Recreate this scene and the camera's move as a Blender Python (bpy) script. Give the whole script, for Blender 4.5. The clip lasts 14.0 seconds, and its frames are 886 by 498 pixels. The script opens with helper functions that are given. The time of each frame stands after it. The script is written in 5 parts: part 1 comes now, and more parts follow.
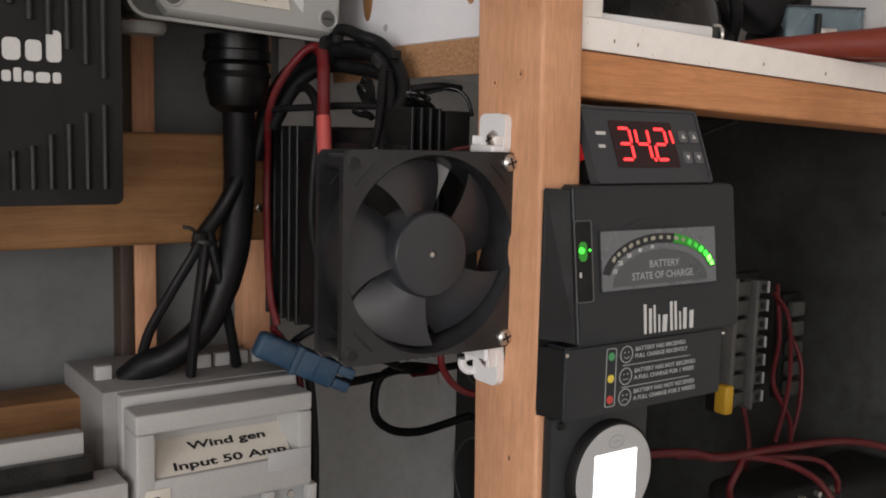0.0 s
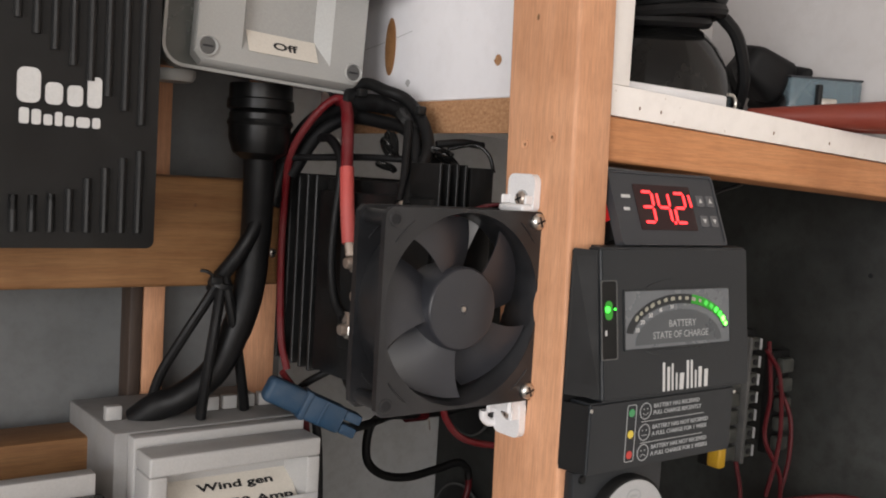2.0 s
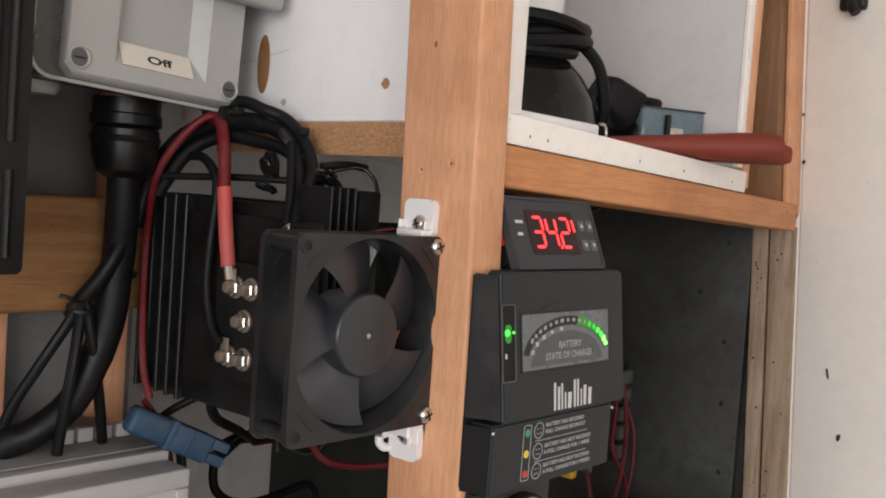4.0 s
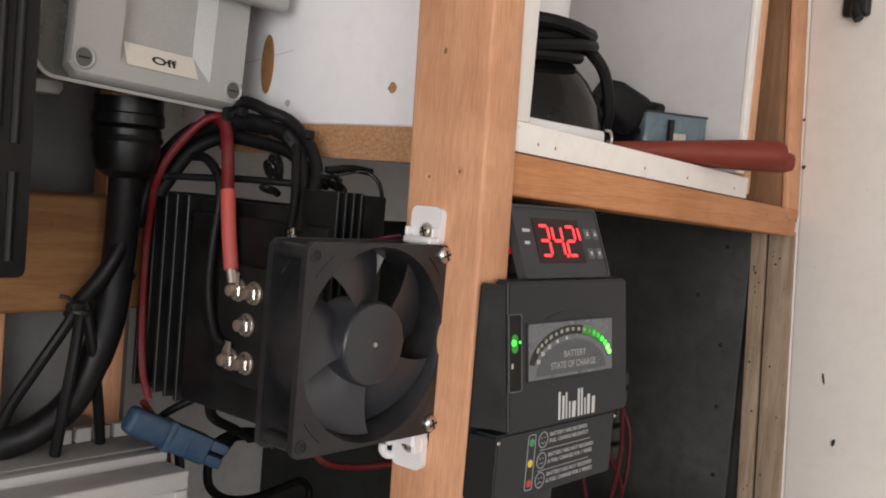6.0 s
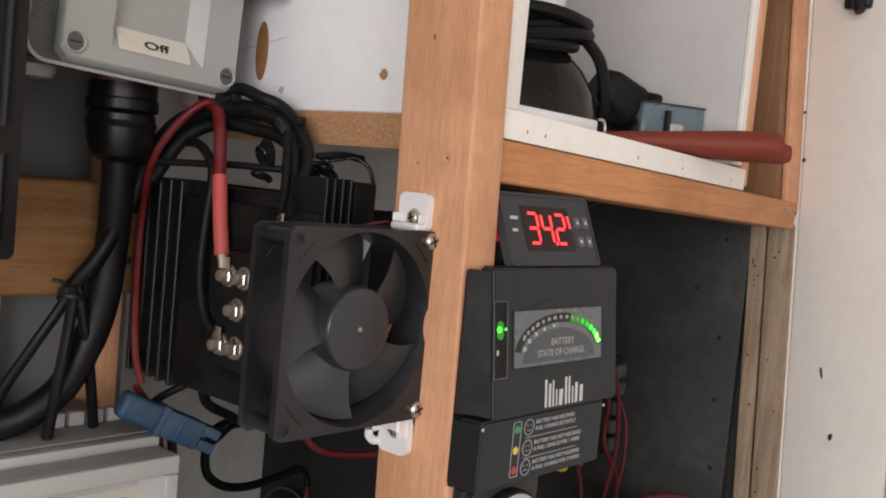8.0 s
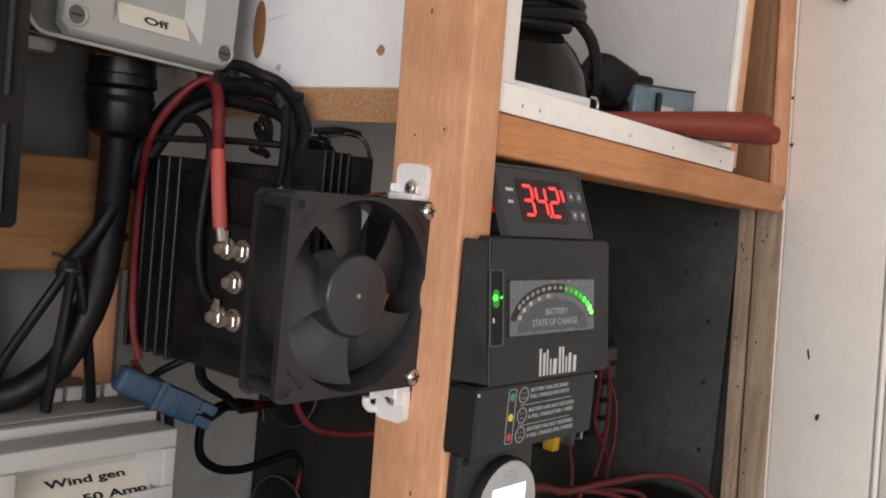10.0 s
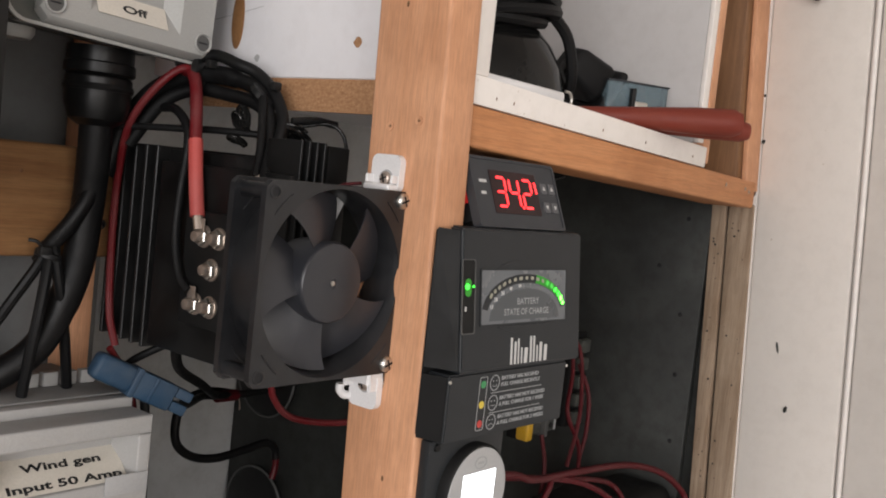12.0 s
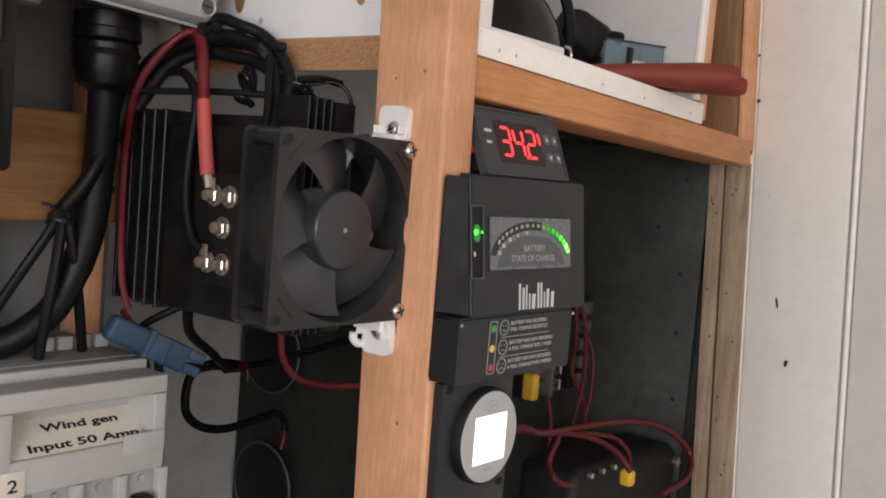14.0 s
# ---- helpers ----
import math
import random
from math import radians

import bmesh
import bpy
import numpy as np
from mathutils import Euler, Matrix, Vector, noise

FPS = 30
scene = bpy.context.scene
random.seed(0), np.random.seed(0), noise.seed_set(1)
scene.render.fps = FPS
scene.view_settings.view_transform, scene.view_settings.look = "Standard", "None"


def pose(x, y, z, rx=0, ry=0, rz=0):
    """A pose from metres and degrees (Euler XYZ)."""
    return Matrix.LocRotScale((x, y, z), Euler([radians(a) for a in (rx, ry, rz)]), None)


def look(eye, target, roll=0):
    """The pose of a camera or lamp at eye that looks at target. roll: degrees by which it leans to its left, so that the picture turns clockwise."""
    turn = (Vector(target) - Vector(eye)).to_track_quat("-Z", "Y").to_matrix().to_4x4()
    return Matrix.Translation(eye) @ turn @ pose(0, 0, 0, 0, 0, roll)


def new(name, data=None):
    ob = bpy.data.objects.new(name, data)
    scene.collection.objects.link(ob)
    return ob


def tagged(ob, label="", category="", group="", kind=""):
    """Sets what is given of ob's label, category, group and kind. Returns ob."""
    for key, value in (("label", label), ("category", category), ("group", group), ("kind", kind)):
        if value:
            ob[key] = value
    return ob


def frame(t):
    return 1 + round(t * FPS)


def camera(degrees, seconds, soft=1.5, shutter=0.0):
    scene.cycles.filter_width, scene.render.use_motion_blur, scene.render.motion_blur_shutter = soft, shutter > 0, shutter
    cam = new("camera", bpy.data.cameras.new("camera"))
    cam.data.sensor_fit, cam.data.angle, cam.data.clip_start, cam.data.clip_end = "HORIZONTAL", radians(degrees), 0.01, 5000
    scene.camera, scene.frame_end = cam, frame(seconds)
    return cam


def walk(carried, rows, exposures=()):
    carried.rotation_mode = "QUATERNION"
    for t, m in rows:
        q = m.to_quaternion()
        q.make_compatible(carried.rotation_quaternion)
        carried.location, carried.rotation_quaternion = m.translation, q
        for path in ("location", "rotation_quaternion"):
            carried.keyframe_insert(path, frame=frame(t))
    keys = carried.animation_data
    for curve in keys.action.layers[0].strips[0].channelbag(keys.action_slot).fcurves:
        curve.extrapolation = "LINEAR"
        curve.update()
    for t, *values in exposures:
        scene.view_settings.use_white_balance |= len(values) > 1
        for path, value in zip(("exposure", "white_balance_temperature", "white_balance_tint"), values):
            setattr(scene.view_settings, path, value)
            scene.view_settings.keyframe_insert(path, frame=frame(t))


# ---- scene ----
cam = camera(49.5, 14.0, 1.9)
PATH = [
    (0, (-0.24, -0.351, 1.553), (0.897, 1.278, 1.319), 1.4),
    (0.5, (-0.245, -0.36, 1.563), (0.888, 1.276, 1.364), 1.5),
    (1, (-0.253, -0.364, 1.564), (0.89, 1.269, 1.404), 2.2),
    (1.5, (-0.257, -0.36, 1.559), (0.903, 1.262, 1.419), 2.9),
    (2, (-0.273, -0.342, 1.56), (0.929, 1.25, 1.411), 3.4),
    (2.5, (-0.3, -0.321, 1.56), (1.066, 1.135, 1.437), 3.8),
    (3, (-0.309, -0.31, 1.561), (1.156, 1.048, 1.457), 4.6),
    (3.2, (-0.306, -0.309, 1.56), (1.176, 1.031, 1.461), 4.2),
    (5.3, (-0.314, -0.3, 1.571), (1.218, 0.981, 1.463), 4.7),
    (5.5, (-0.314, -0.297, 1.57), (1.215, 0.987, 1.454), 4.7),
    (6, (-0.313, -0.298, 1.572), (1.213, 0.989, 1.452), 4.9),
    (6.5, (-0.312, -0.297, 1.57), (1.207, 0.998, 1.439), 4.9),
    (7, (-0.31, -0.297, 1.568), (1.2, 1.007, 1.43), 4.9),
    (7.5, (-0.307, -0.303, 1.569), (1.205, 0.999, 1.434), 5.3),
    (8, (-0.305, -0.308, 1.569), (1.204, 0.998, 1.436), 5.4),
    (10.5, (-0.315, -0.312, 1.552), (1.221, 0.964, 1.427), 5.9),
    (11, (-0.315, -0.313, 1.553), (1.227, 0.954, 1.425), 6.6),
    (11.5, (-0.314, -0.317, 1.551), (1.232, 0.945, 1.423), 6.3),
    (12, (-0.318, -0.32, 1.552), (1.234, 0.935, 1.418), 6.2),
    (12.5, (-0.321, -0.32, 1.55), (1.229, 0.935, 1.407), 5.4),
    (13, (-0.328, -0.324, 1.541), (1.222, 0.931, 1.394), 5.1),
    (13.5, (-0.332, -0.322, 1.534), (1.225, 0.925, 1.388), 4.9),
    (14, (-0.331, -0.324, 1.53), (1.228, 0.92, 1.379), 4.8),
]
walk(cam, [(t, look(eye, target, roll)) for t, eye, target, roll in PATH],
     [(0, -0.31), (0.5, -0.08), (1.5, 0.08), (3.0, 0.02), (5.5, -0.09), (8.0, -0.06), (11.5, -0.06), (14.0, -0.10)])

# ---- light ----
world = bpy.data.worlds.new("world")
scene.world = world
world.use_nodes = True
wn = world.node_tree
sky = wn.nodes.new("ShaderNodeTexSky")
sky.sky_type = "NISHITA"
sky.sun_disc = False
sky.sun_elevation, sky.sun_rotation = radians(35), radians(200)
wn.links.new(sky.outputs[0], wn.nodes["Background"].inputs[0])
wn.nodes["Background"].inputs[1].default_value = 0.1


def area(name, m, sx, sy, watts, colour):
    d = bpy.data.lights.new(name, "AREA")
    d.shape, d.size, d.size_y, d.energy, d.color = "RECTANGLE", sx, sy, watts, colour
    o = new(name, d)
    o.matrix_world = m
    return o


# daylight from the window behind the walker, plus an added unseen front fill
area("window_daylight", look((-1.86, -1.15, 1.62), (0.1, 0.05, 1.5)), 1.1, 0.9, 27, (1.0, 0.975, 0.985))
area("added_front_fill", look((-0.95, -2.0, 1.6), (0.0, 0.1, 1.5)), 0.9, 0.9, 11, (1.0, 0.975, 0.985))

# ---- materials ----
def nodes_of(name):
    m = bpy.data.materials.new(name)
    m.use_nodes = True
    t = m.node_tree
    return m, t, t.nodes["Principled BSDF"]


def noise_node(t, scale, detail=4.0, rough=0.6, stretch=(1, 1, 1)):
    co = t.nodes.new("ShaderNodeTexCoord")
    mp = t.nodes.new("ShaderNodeMapping")
    mp.inputs["Scale"].default_value = stretch
    n = t.nodes.new("ShaderNodeTexNoise")
    n.inputs["Scale"].default_value, n.inputs["Detail"].default_value, n.inputs["Roughness"].default_value = scale, detail, rough
    t.links.new(co.outputs["Object"], mp.inputs[0])
    t.links.new(mp.outputs[0], n.inputs["Vector"])
    return n


def ramp(t, src, stops):
    r = t.nodes.new("ShaderNodeValToRGB")
    e = r.color_ramp.elements
    while len(e) < len(stops):
        e.new(0.5)
    for el, (p, c) in zip(e, stops):
        el.position, el.color = p, (*c, 1)
    t.links.new(src, r.inputs[0])
    return r


def blend(t, fac, a, b, mode="MIX"):
    m = t.nodes.new("ShaderNodeMix")
    m.data_type, m.blend_type = "RGBA", mode
    if isinstance(fac, float):
        m.inputs[0].default_value = fac
    else:
        t.links.new(fac, m.inputs[0])
    for s, v in ((6, a), (7, b)):
        if isinstance(v, tuple):
            m.inputs[s].default_value = (*v, 1)
        else:
            t.links.new(v, m.inputs[s])
    return m.outputs[2]


def bump(t, b, src, strength, dist=0.0005):
    n = t.nodes.new("ShaderNodeBump")
    n.inputs["Strength"].default_value, n.inputs["Distance"].default_value = strength, dist
    t.links.new(src, n.inputs["Height"])
    t.links.new(n.outputs[0], b.inputs["Normal"])


def plastic(name, col, rough=0.45, dust=0.25, dust_col=(0.25, 0.24, 0.22), fine=900.0, metal=0.0, relief=0.15, gloss=None):
    """Moulded plastic, paint or metal with a film of dust, smears and a fine moulded grain."""
    m, t, b = nodes_of(name)
    big = noise_node(t, 38.0, 5, 0.65)
    small = noise_node(t, fine, 3, 0.6)
    mask = ramp(t, big.outputs[0], [(0.42, (0, 0, 0)), (0.75, (dust, dust, dust))])
    tint = blend(t, small.outputs[0], tuple(c * 0.86 for c in col), tuple(min(1, c * 1.12) for c in col))
    t.links.new(blend(t, mask.outputs[0], tint, dust_col), b.inputs["Base Color"])
    rr = ramp(t, big.outputs[0], [(0.3, (rough * 0.8,) * 3), (0.75, (min(1, rough * 1.35),) * 3)])
    t.links.new(rr.outputs[0], b.inputs["Roughness"])
    b.inputs["Metallic"].default_value = metal
    b.inputs["Specular IOR Level"].default_value = gloss if gloss is not None else (0.5 if sum(col) > 0.3 else 0.32)
    bump(t, b, small.outputs[0], relief, 0.0002)
    return m


def timber(name, axis, light, dark, rough=0.6, scale=1.0, saw=0.15, knots=True):
    """Softwood with grain along one axis, darker late wood and stains."""
    m, t, b = nodes_of(name)
    st = [1.0, 1.0, 1.0]
    st["xyz".index(axis)] = 0.045
    grain = noise_node(t, 160.0 * scale, 5, 0.65, st)
    grain.inputs["Distortion"].default_value = 0.6
    fibre = noise_node(t, 1300.0 * scale, 3, 0.7, st)
    stain = noise_node(t, 17.0, 4, 0.6)
    c = ramp(t, grain.outputs[0], [(0.3, dark), (0.47, tuple((x + y) / 2 for x, y in zip(light, dark))), (0.62, light)])
    f = ramp(t, fibre.outputs[0], [(0.35, (0.8, 0.8, 0.8)), (0.6, (1, 1, 1))])
    s = ramp(t, stain.outputs[0], [(0.35, (0.82, 0.78, 0.74)), (0.6, (1, 1, 1))])
    col = blend(t, 1.0, blend(t, 1.0, c.outputs[0], f.outputs[0], "MULTIPLY"), s.outputs[0], "MULTIPLY")
    t.links.new(col, b.inputs["Base Color"])
    b.inputs["Roughness"].default_value = rough
    bump(t, b, fibre.outputs[0], saw, 0.0006)
    return m


def glow(name, col, strength):
    m, t, b = nodes_of(name)
    b.inputs["Base Color"].default_value = (*col, 1)
    b.inputs["Emission Color"].default_value = (*col, 1)
    b.inputs["Emission Strength"].default_value = strength
    return m


def board(name, col, flecks, rough=0.6, scale=300.0, spread=0.06, blotch=0.12):
    """A wide plain surface with blotches, dirt and scattered flecks."""
    m, t, b = nodes_of(name)
    big = noise_node(t, 9.0, 6, 0.6)
    mid = noise_node(t, 70.0, 5, 0.7)
    fl = noise_node(t, scale, 2, 0.5)
    c1 = ramp(t, big.outputs[0], [(0.3, tuple(x * (1 - 2.2 * spread) for x in col)), (0.7, tuple(min(1, x * (1 + spread)) for x in col))])
    c2 = ramp(t, mid.outputs[0], [(0.3, (1 - blotch, 1 - blotch * 1.08, 1 - blotch * 1.16)), (0.55, (1, 1, 1))])
    c3 = ramp(t, fl.outputs[0], [(0.0, flecks), (0.21, flecks), (0.26, (1, 1, 1))])
    t.links.new(blend(t, 1.0, blend(t, 1.0, c1.outputs[0], c2.outputs[0], "MULTIPLY"), c3.outputs[0], "MULTIPLY"), b.inputs["Base Color"])
    b.inputs["Roughness"].default_value = rough
    bump(t, b, mid.outputs[0], 0.12, 0.001)
    return m


def clear(name, col, rough=0.15, trans=0.85):
    m, t, b = nodes_of(name)
    b.inputs["Base Color"].default_value = (*col, 1)
    b.inputs["Transmission Weight"].default_value = trans
    n = noise_node(t, 60.0, 4)
    r = ramp(t, n.outputs[0], [(0.3, (rough,) * 3), (0.7, (rough * 2.2,) * 3)])
    t.links.new(r.outputs[0], b.inputs["Roughness"])
    b.inputs["IOR"].default_value = 1.45
    return m


def chip(name):
    m, t, b = nodes_of(name)
    a = noise_node(t, 620.0, 4, 0.7, (0.5, 0.45, 1))
    v = t.nodes.new("ShaderNodeTexVoronoi")
    v.inputs["Scale"].default_value = 520
    co = t.nodes.new("ShaderNodeTexCoord")
    t.links.new(co.outputs["Object"], v.inputs["Vector"])
    c = ramp(t, a.outputs[0], [(0.28, (0.30, 0.14, 0.065)), (0.42, (0.44, 0.235, 0.115)), (0.66, (0.52, 0.295, 0.155))])
    d = ramp(t, v.outputs["Distance"], [(0.1, (1, 1, 1)), (0.7, (0.8, 0.77, 0.74))])
    t.links.new(blend(t, 1.0, c.outputs[0], d.outputs[0], "MULTIPLY"), b.inputs["Base Color"])
    b.inputs["Roughness"].default_value = 0.85
    bump(t, b, a.outputs[0], 0.6, 0.001)
    return m


PINE_Z = timber("pine_upright", "z", (0.75, 0.395, 0.225), (0.69, 0.350, 0.188))
PINE_X = timber("pine_level", "x", (0.62, 0.280, 0.118), (0.54, 0.225, 0.086))
BEAM_X = timber("pine_beam", "x", (0.36, 0.19, 0.08), (0.27, 0.13, 0.052))
# dark pine for knots and holes, and for a post body painted in shade
POST_DARK = timber("shaded_and_knot_pine", "z", (0.27, 0.138, 0.063), (0.18, 0.082, 0.034))
ROUGH_Z = timber("rough_sawn", "z", (0.44, 0.335, 0.24), (0.25, 0.17, 0.11), 0.85, 0.8, 0.6)
CHIP = chip("chipboard")
MELAMINE = board("white_melamine", (0.84, 0.83, 0.85), (0.95, 0.94, 0.94), 0.35, 160.0, 0.012, 0.04)
EDGING = board("white_edge_paint", (0.88, 0.83, 0.78), (0.7, 0.65, 0.6), 0.5, 260.0, 0.02, 0.06)
# white board greyed to paint the shade inside the cupboard
INNER = board("shaded_white_board", (0.56, 0.54, 0.53), (0.95, 0.94, 0.92), 0.5, 180.0, 0.02, 0.06)
PAINT = board("cream_wall_paint", (0.76, 0.71, 0.655), (0.75, 0.71, 0.66), 0.6, 150.0, 0.025, 0.05)
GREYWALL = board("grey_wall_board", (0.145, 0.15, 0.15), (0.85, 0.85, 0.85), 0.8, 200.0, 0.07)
# the grey wall board again, paler to stand in for light in the recess
GREYWALL_LIT = board("grey_board_lit", (0.56, 0.565, 0.56), (0.85, 0.85, 0.85), 0.8, 200.0, 0.07)
DARKBOARD = board("dark_grey_board", (0.030, 0.032, 0.029), (0.45, 0.45, 0.45), 0.55, 60.0, 0.36, 0.42)
# dark brown that paints the shaded side of a wall stud
STUD_SHADE = timber("shaded_stud_wood", "z", (0.075, 0.050, 0.036), (0.045, 0.028, 0.020))
FLOOR = board("concrete", (0.30, 0.29, 0.27), (0.7, 0.7, 0.7), 0.85, 120.0, 0.1)
FANBLACK = plastic("fan_plastic", (0.011, 0.0115, 0.013), 0.36, 0.16, (0.10, 0.10, 0.105), gloss=0.5)
BLADE = plastic("fan_blade_plastic", (0.026, 0.027, 0.032), 0.36, 0.05, (0.10, 0.10, 0.12), relief=0.05, gloss=0.6)
BLACK = plastic("black_plastic", (0.010, 0.010, 0.010), 0.45, 0.04, (0.10, 0.10, 0.10))
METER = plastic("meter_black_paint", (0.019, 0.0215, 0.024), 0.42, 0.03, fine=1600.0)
# black for the meter's painted side shade, also for plain black parts
METERSIDE = plastic("shade_and_plain_black", (0.005, 0.005, 0.005), 0.6, 0.02)
GREYBEZEL = plastic("dark_grey_bezel", (0.042, 0.044, 0.049), 0.5, 0.03)
CTRL = plastic("controller_black", (0.006, 0.006, 0.006), 0.42, 0.015, fine=1500.0)
GLANDBLACK = plastic("nylon_gland_black", (0.005, 0.005, 0.005), 0.34, 0.05, (0.06, 0.06, 0.06), gloss=0.28)
GLOSSBLACK = plastic("gloss_black", (0.006, 0.006, 0.006), 0.14, 0.05, relief=0.02)
RUBBER = plastic("black_flex", (0.0045, 0.0045, 0.0048), 0.52, 0.06, (0.05, 0.05, 0.05), gloss=0.25)
ANOD = plastic("black_anodised", (0.007, 0.007, 0.007), 0.40, 0.16, (0.06, 0.06, 0.06), metal=0.1)
RED = plastic("red_pvc", (0.125, 0.007, 0.010), 0.42, 0.12)
REDSLEEVE = plastic("red_heatshrink", (0.50, 0.085, 0.075), 0.45, 0.1)
REDGRIP = plastic("red_grip", (0.19, 0.032, 0.019), 0.55, 0.22, (0.25, 0.085, 0.055))
DARKRED = plastic("dark_red_pvc", (0.075, 0.004, 0.007), 0.45, 0.0)
BLUE = plastic("blue_plastic", (0.016, 0.050, 0.098), 0.5, 0.18)
YELLOW = plastic("yellow_plastic", (0.62, 0.36, 0.02), 0.45, 0.1)
WHITEP = plastic("white_nylon", (0.80, 0.79, 0.79), 0.4, 0.08, (0.5, 0.48, 0.46))
BREAKER = plastic("grey_breaker_plastic", (0.42, 0.415, 0.405), 0.45, 0.22, (0.36, 0.34, 0.32))
BREAKTOP = plastic("dusty_grey_plastic", (0.25, 0.245, 0.24), 0.65, 0.5, (0.22, 0.21, 0.19))
ISO = plastic("isolator_grey", (0.35, 0.35, 0.335), 0.4, 0.10, (0.42, 0.41, 0.38))
SMOKEBOX = plastic("dark_smoky_plastic", (0.055, 0.058, 0.052), 0.4, 0.1)
ISODARK = plastic("isolator_recess_grey", (0.36, 0.36, 0.345), 0.5, 0.1)
PAPER = plastic("paper_label", (0.62, 0.58, 0.51), 0.7, 0.08, (0.6, 0.55, 0.45))
INK = plastic("black_ink", (0.015, 0.015, 0.016), 0.6, 0.0)
STEEL = plastic("zinc_steel", (0.62, 0.60, 0.56), 0.32, 0.10, metal=1.0)
DULLSTEEL = plastic("dull_plated_steel", (0.50, 0.42, 0.36), 0.38, 0.25, (0.3, 0.26, 0.22), metal=0.8)
SILVER = plastic("silver_print", (0.62, 0.62, 0.61), 0.35, 0.0, metal=0.2)
GREYPRINT = plastic("grey_print", (0.34, 0.35, 0.35), 0.5, 0.0)
WINDOWGREY = plastic("meter_window_grey", (0.135, 0.145, 0.155), 0.25, 0.04, fine=1800.0, relief=0.05)
LCDGREY = plastic("grey_bezel_print", (0.42, 0.42, 0.42), 0.45, 0.03)
DIMMARK = plastic("cream_mark", (0.34, 0.33, 0.26), 0.5, 0.0)
DULLGREEN = plastic("green_print", (0.06, 0.30, 0.11), 0.4, 0.0)
DULLYELLOW = plastic("yellow_print", (0.72, 0.55, 0.07), 0.4, 0.0)
DULLRED = plastic("red_print", (0.50, 0.05, 0.04), 0.4, 0.0)
SMOKED = plastic("smoked_display", (0.020, 0.004, 0.005), 0.18, 0.0, relief=0.02)
CLEARGREY = clear("clear_grey_plastic", (0.14, 0.145, 0.135), 0.14, 0.45)
ISOBODY = clear("smoky_grey_plastic", (0.10, 0.105, 0.095), 0.16, 0.30)
WORN = plastic("worn_dark_rim", (0.09, 0.09, 0.088), 0.6, 0.3)
CLEARBLUE = clear("clear_blue_plastic", (0.42, 0.56, 0.63), 0.12, 0.75)
CLEARCAP = clear("clear_cap", (0.80, 0.70, 0.64), 0.12, 0.55)
LED_RED = glow("red_led", (1.0, 0.035, 0.04), 2.6)
RED_SPILL = glow("painted_red_spill", (0.35, 0.01, 0.01), 0.8)
LED_GREEN = glow("green_led", (0.06, 0.85, 0.06), 2.2)
LED_GREEN_HOT = glow("bright_green_led", (0.16, 1.0, 0.10), 4.5)
SCALEGREY = plastic("scale_inner_grey", (0.085, 0.092, 0.098), 0.3, 0.04, fine=1800.0, relief=0.05)
# faint emission that paints the glow round the green lamps
GREEN_SPILL = glow("painted_green_spill", (0.02, 0.22, 0.015), 0.40)
BUTTONGREY = plastic("button_grey", (0.10, 0.10, 0.105), 0.5, 0.05)
LED_GREEN_DIM = glow("dim_green_led", (0.05, 0.42, 0.05), 0.9)
LCD = glow("lit_white_screen", (0.95, 0.98, 1.0), 2.4)


# ---- building helpers ----
def thing(name, label, category, base, group="", kind=""):
    o = new(name)
    o.empty_display_size = 0.01
    o.location = base
    return tagged(o, label, category, group, kind)


def part(name, bm, material, parent=None, label="", smooth=35.0):
    """Links a bmesh, built in world places, as one mesh object under a thing or a part."""
    me = bpy.data.meshes.new(name)
    bmesh.ops.recalc_face_normals(bm, faces=bm.faces)
    for f in bm.faces:
        f.smooth = True
    for e in bm.edges:
        if len(e.link_faces) != 2 or e.calc_face_angle(0) > radians(smooth):
            e.smooth = False
    bm.to_mesh(me)
    bm.free()
    me.materials.append(material)
    o = new(name, me)
    if parent is not None:
        o.parent = parent
        at = Matrix.Identity(4)
        p = parent
        while p is not None:
            at = at @ Matrix.Translation(-p.location) if p.parent is None else at
            p = p.parent
        o.matrix_parent_inverse = at if parent.parent is None else Matrix.Identity(4)
    if label:
        o["label"] = label
    return o


def add_box(bm, x0, x1, y0, y1, z0, z1, bevel=0.0, seg=2, m=None):
    r = bmesh.ops.create_cube(bm, size=1.0)
    vs = r["verts"]
    for v in vs:
        v.co = Vector(((x0 + x1) / 2 + v.co.x * (x1 - x0), (y0 + y1) / 2 + v.co.y * (y1 - y0), (z0 + z1) / 2 + v.co.z * (z1 - z0)))
    es = list({e for v in vs for e in v.link_edges})
    if bevel > 0:
        r = bmesh.ops.bevel(bm, geom=es, offset=bevel, segments=seg, affect="EDGES", profile=0.5)
        vs = list({v for f in r["faces"] for v in f.verts} | {v for v in vs if v.is_valid})
    if m is not None:
        bmesh.ops.transform(bm, matrix=m, verts=[v for v in vs if v.is_valid])
    return vs


def box(x0, x1, y0, y1, z0, z1, bevel=0.0, seg=2, m=None):
    bm = bmesh.new()
    add_box(bm, x0, x1, y0, y1, z0, z1, bevel, seg, m)
    return bm


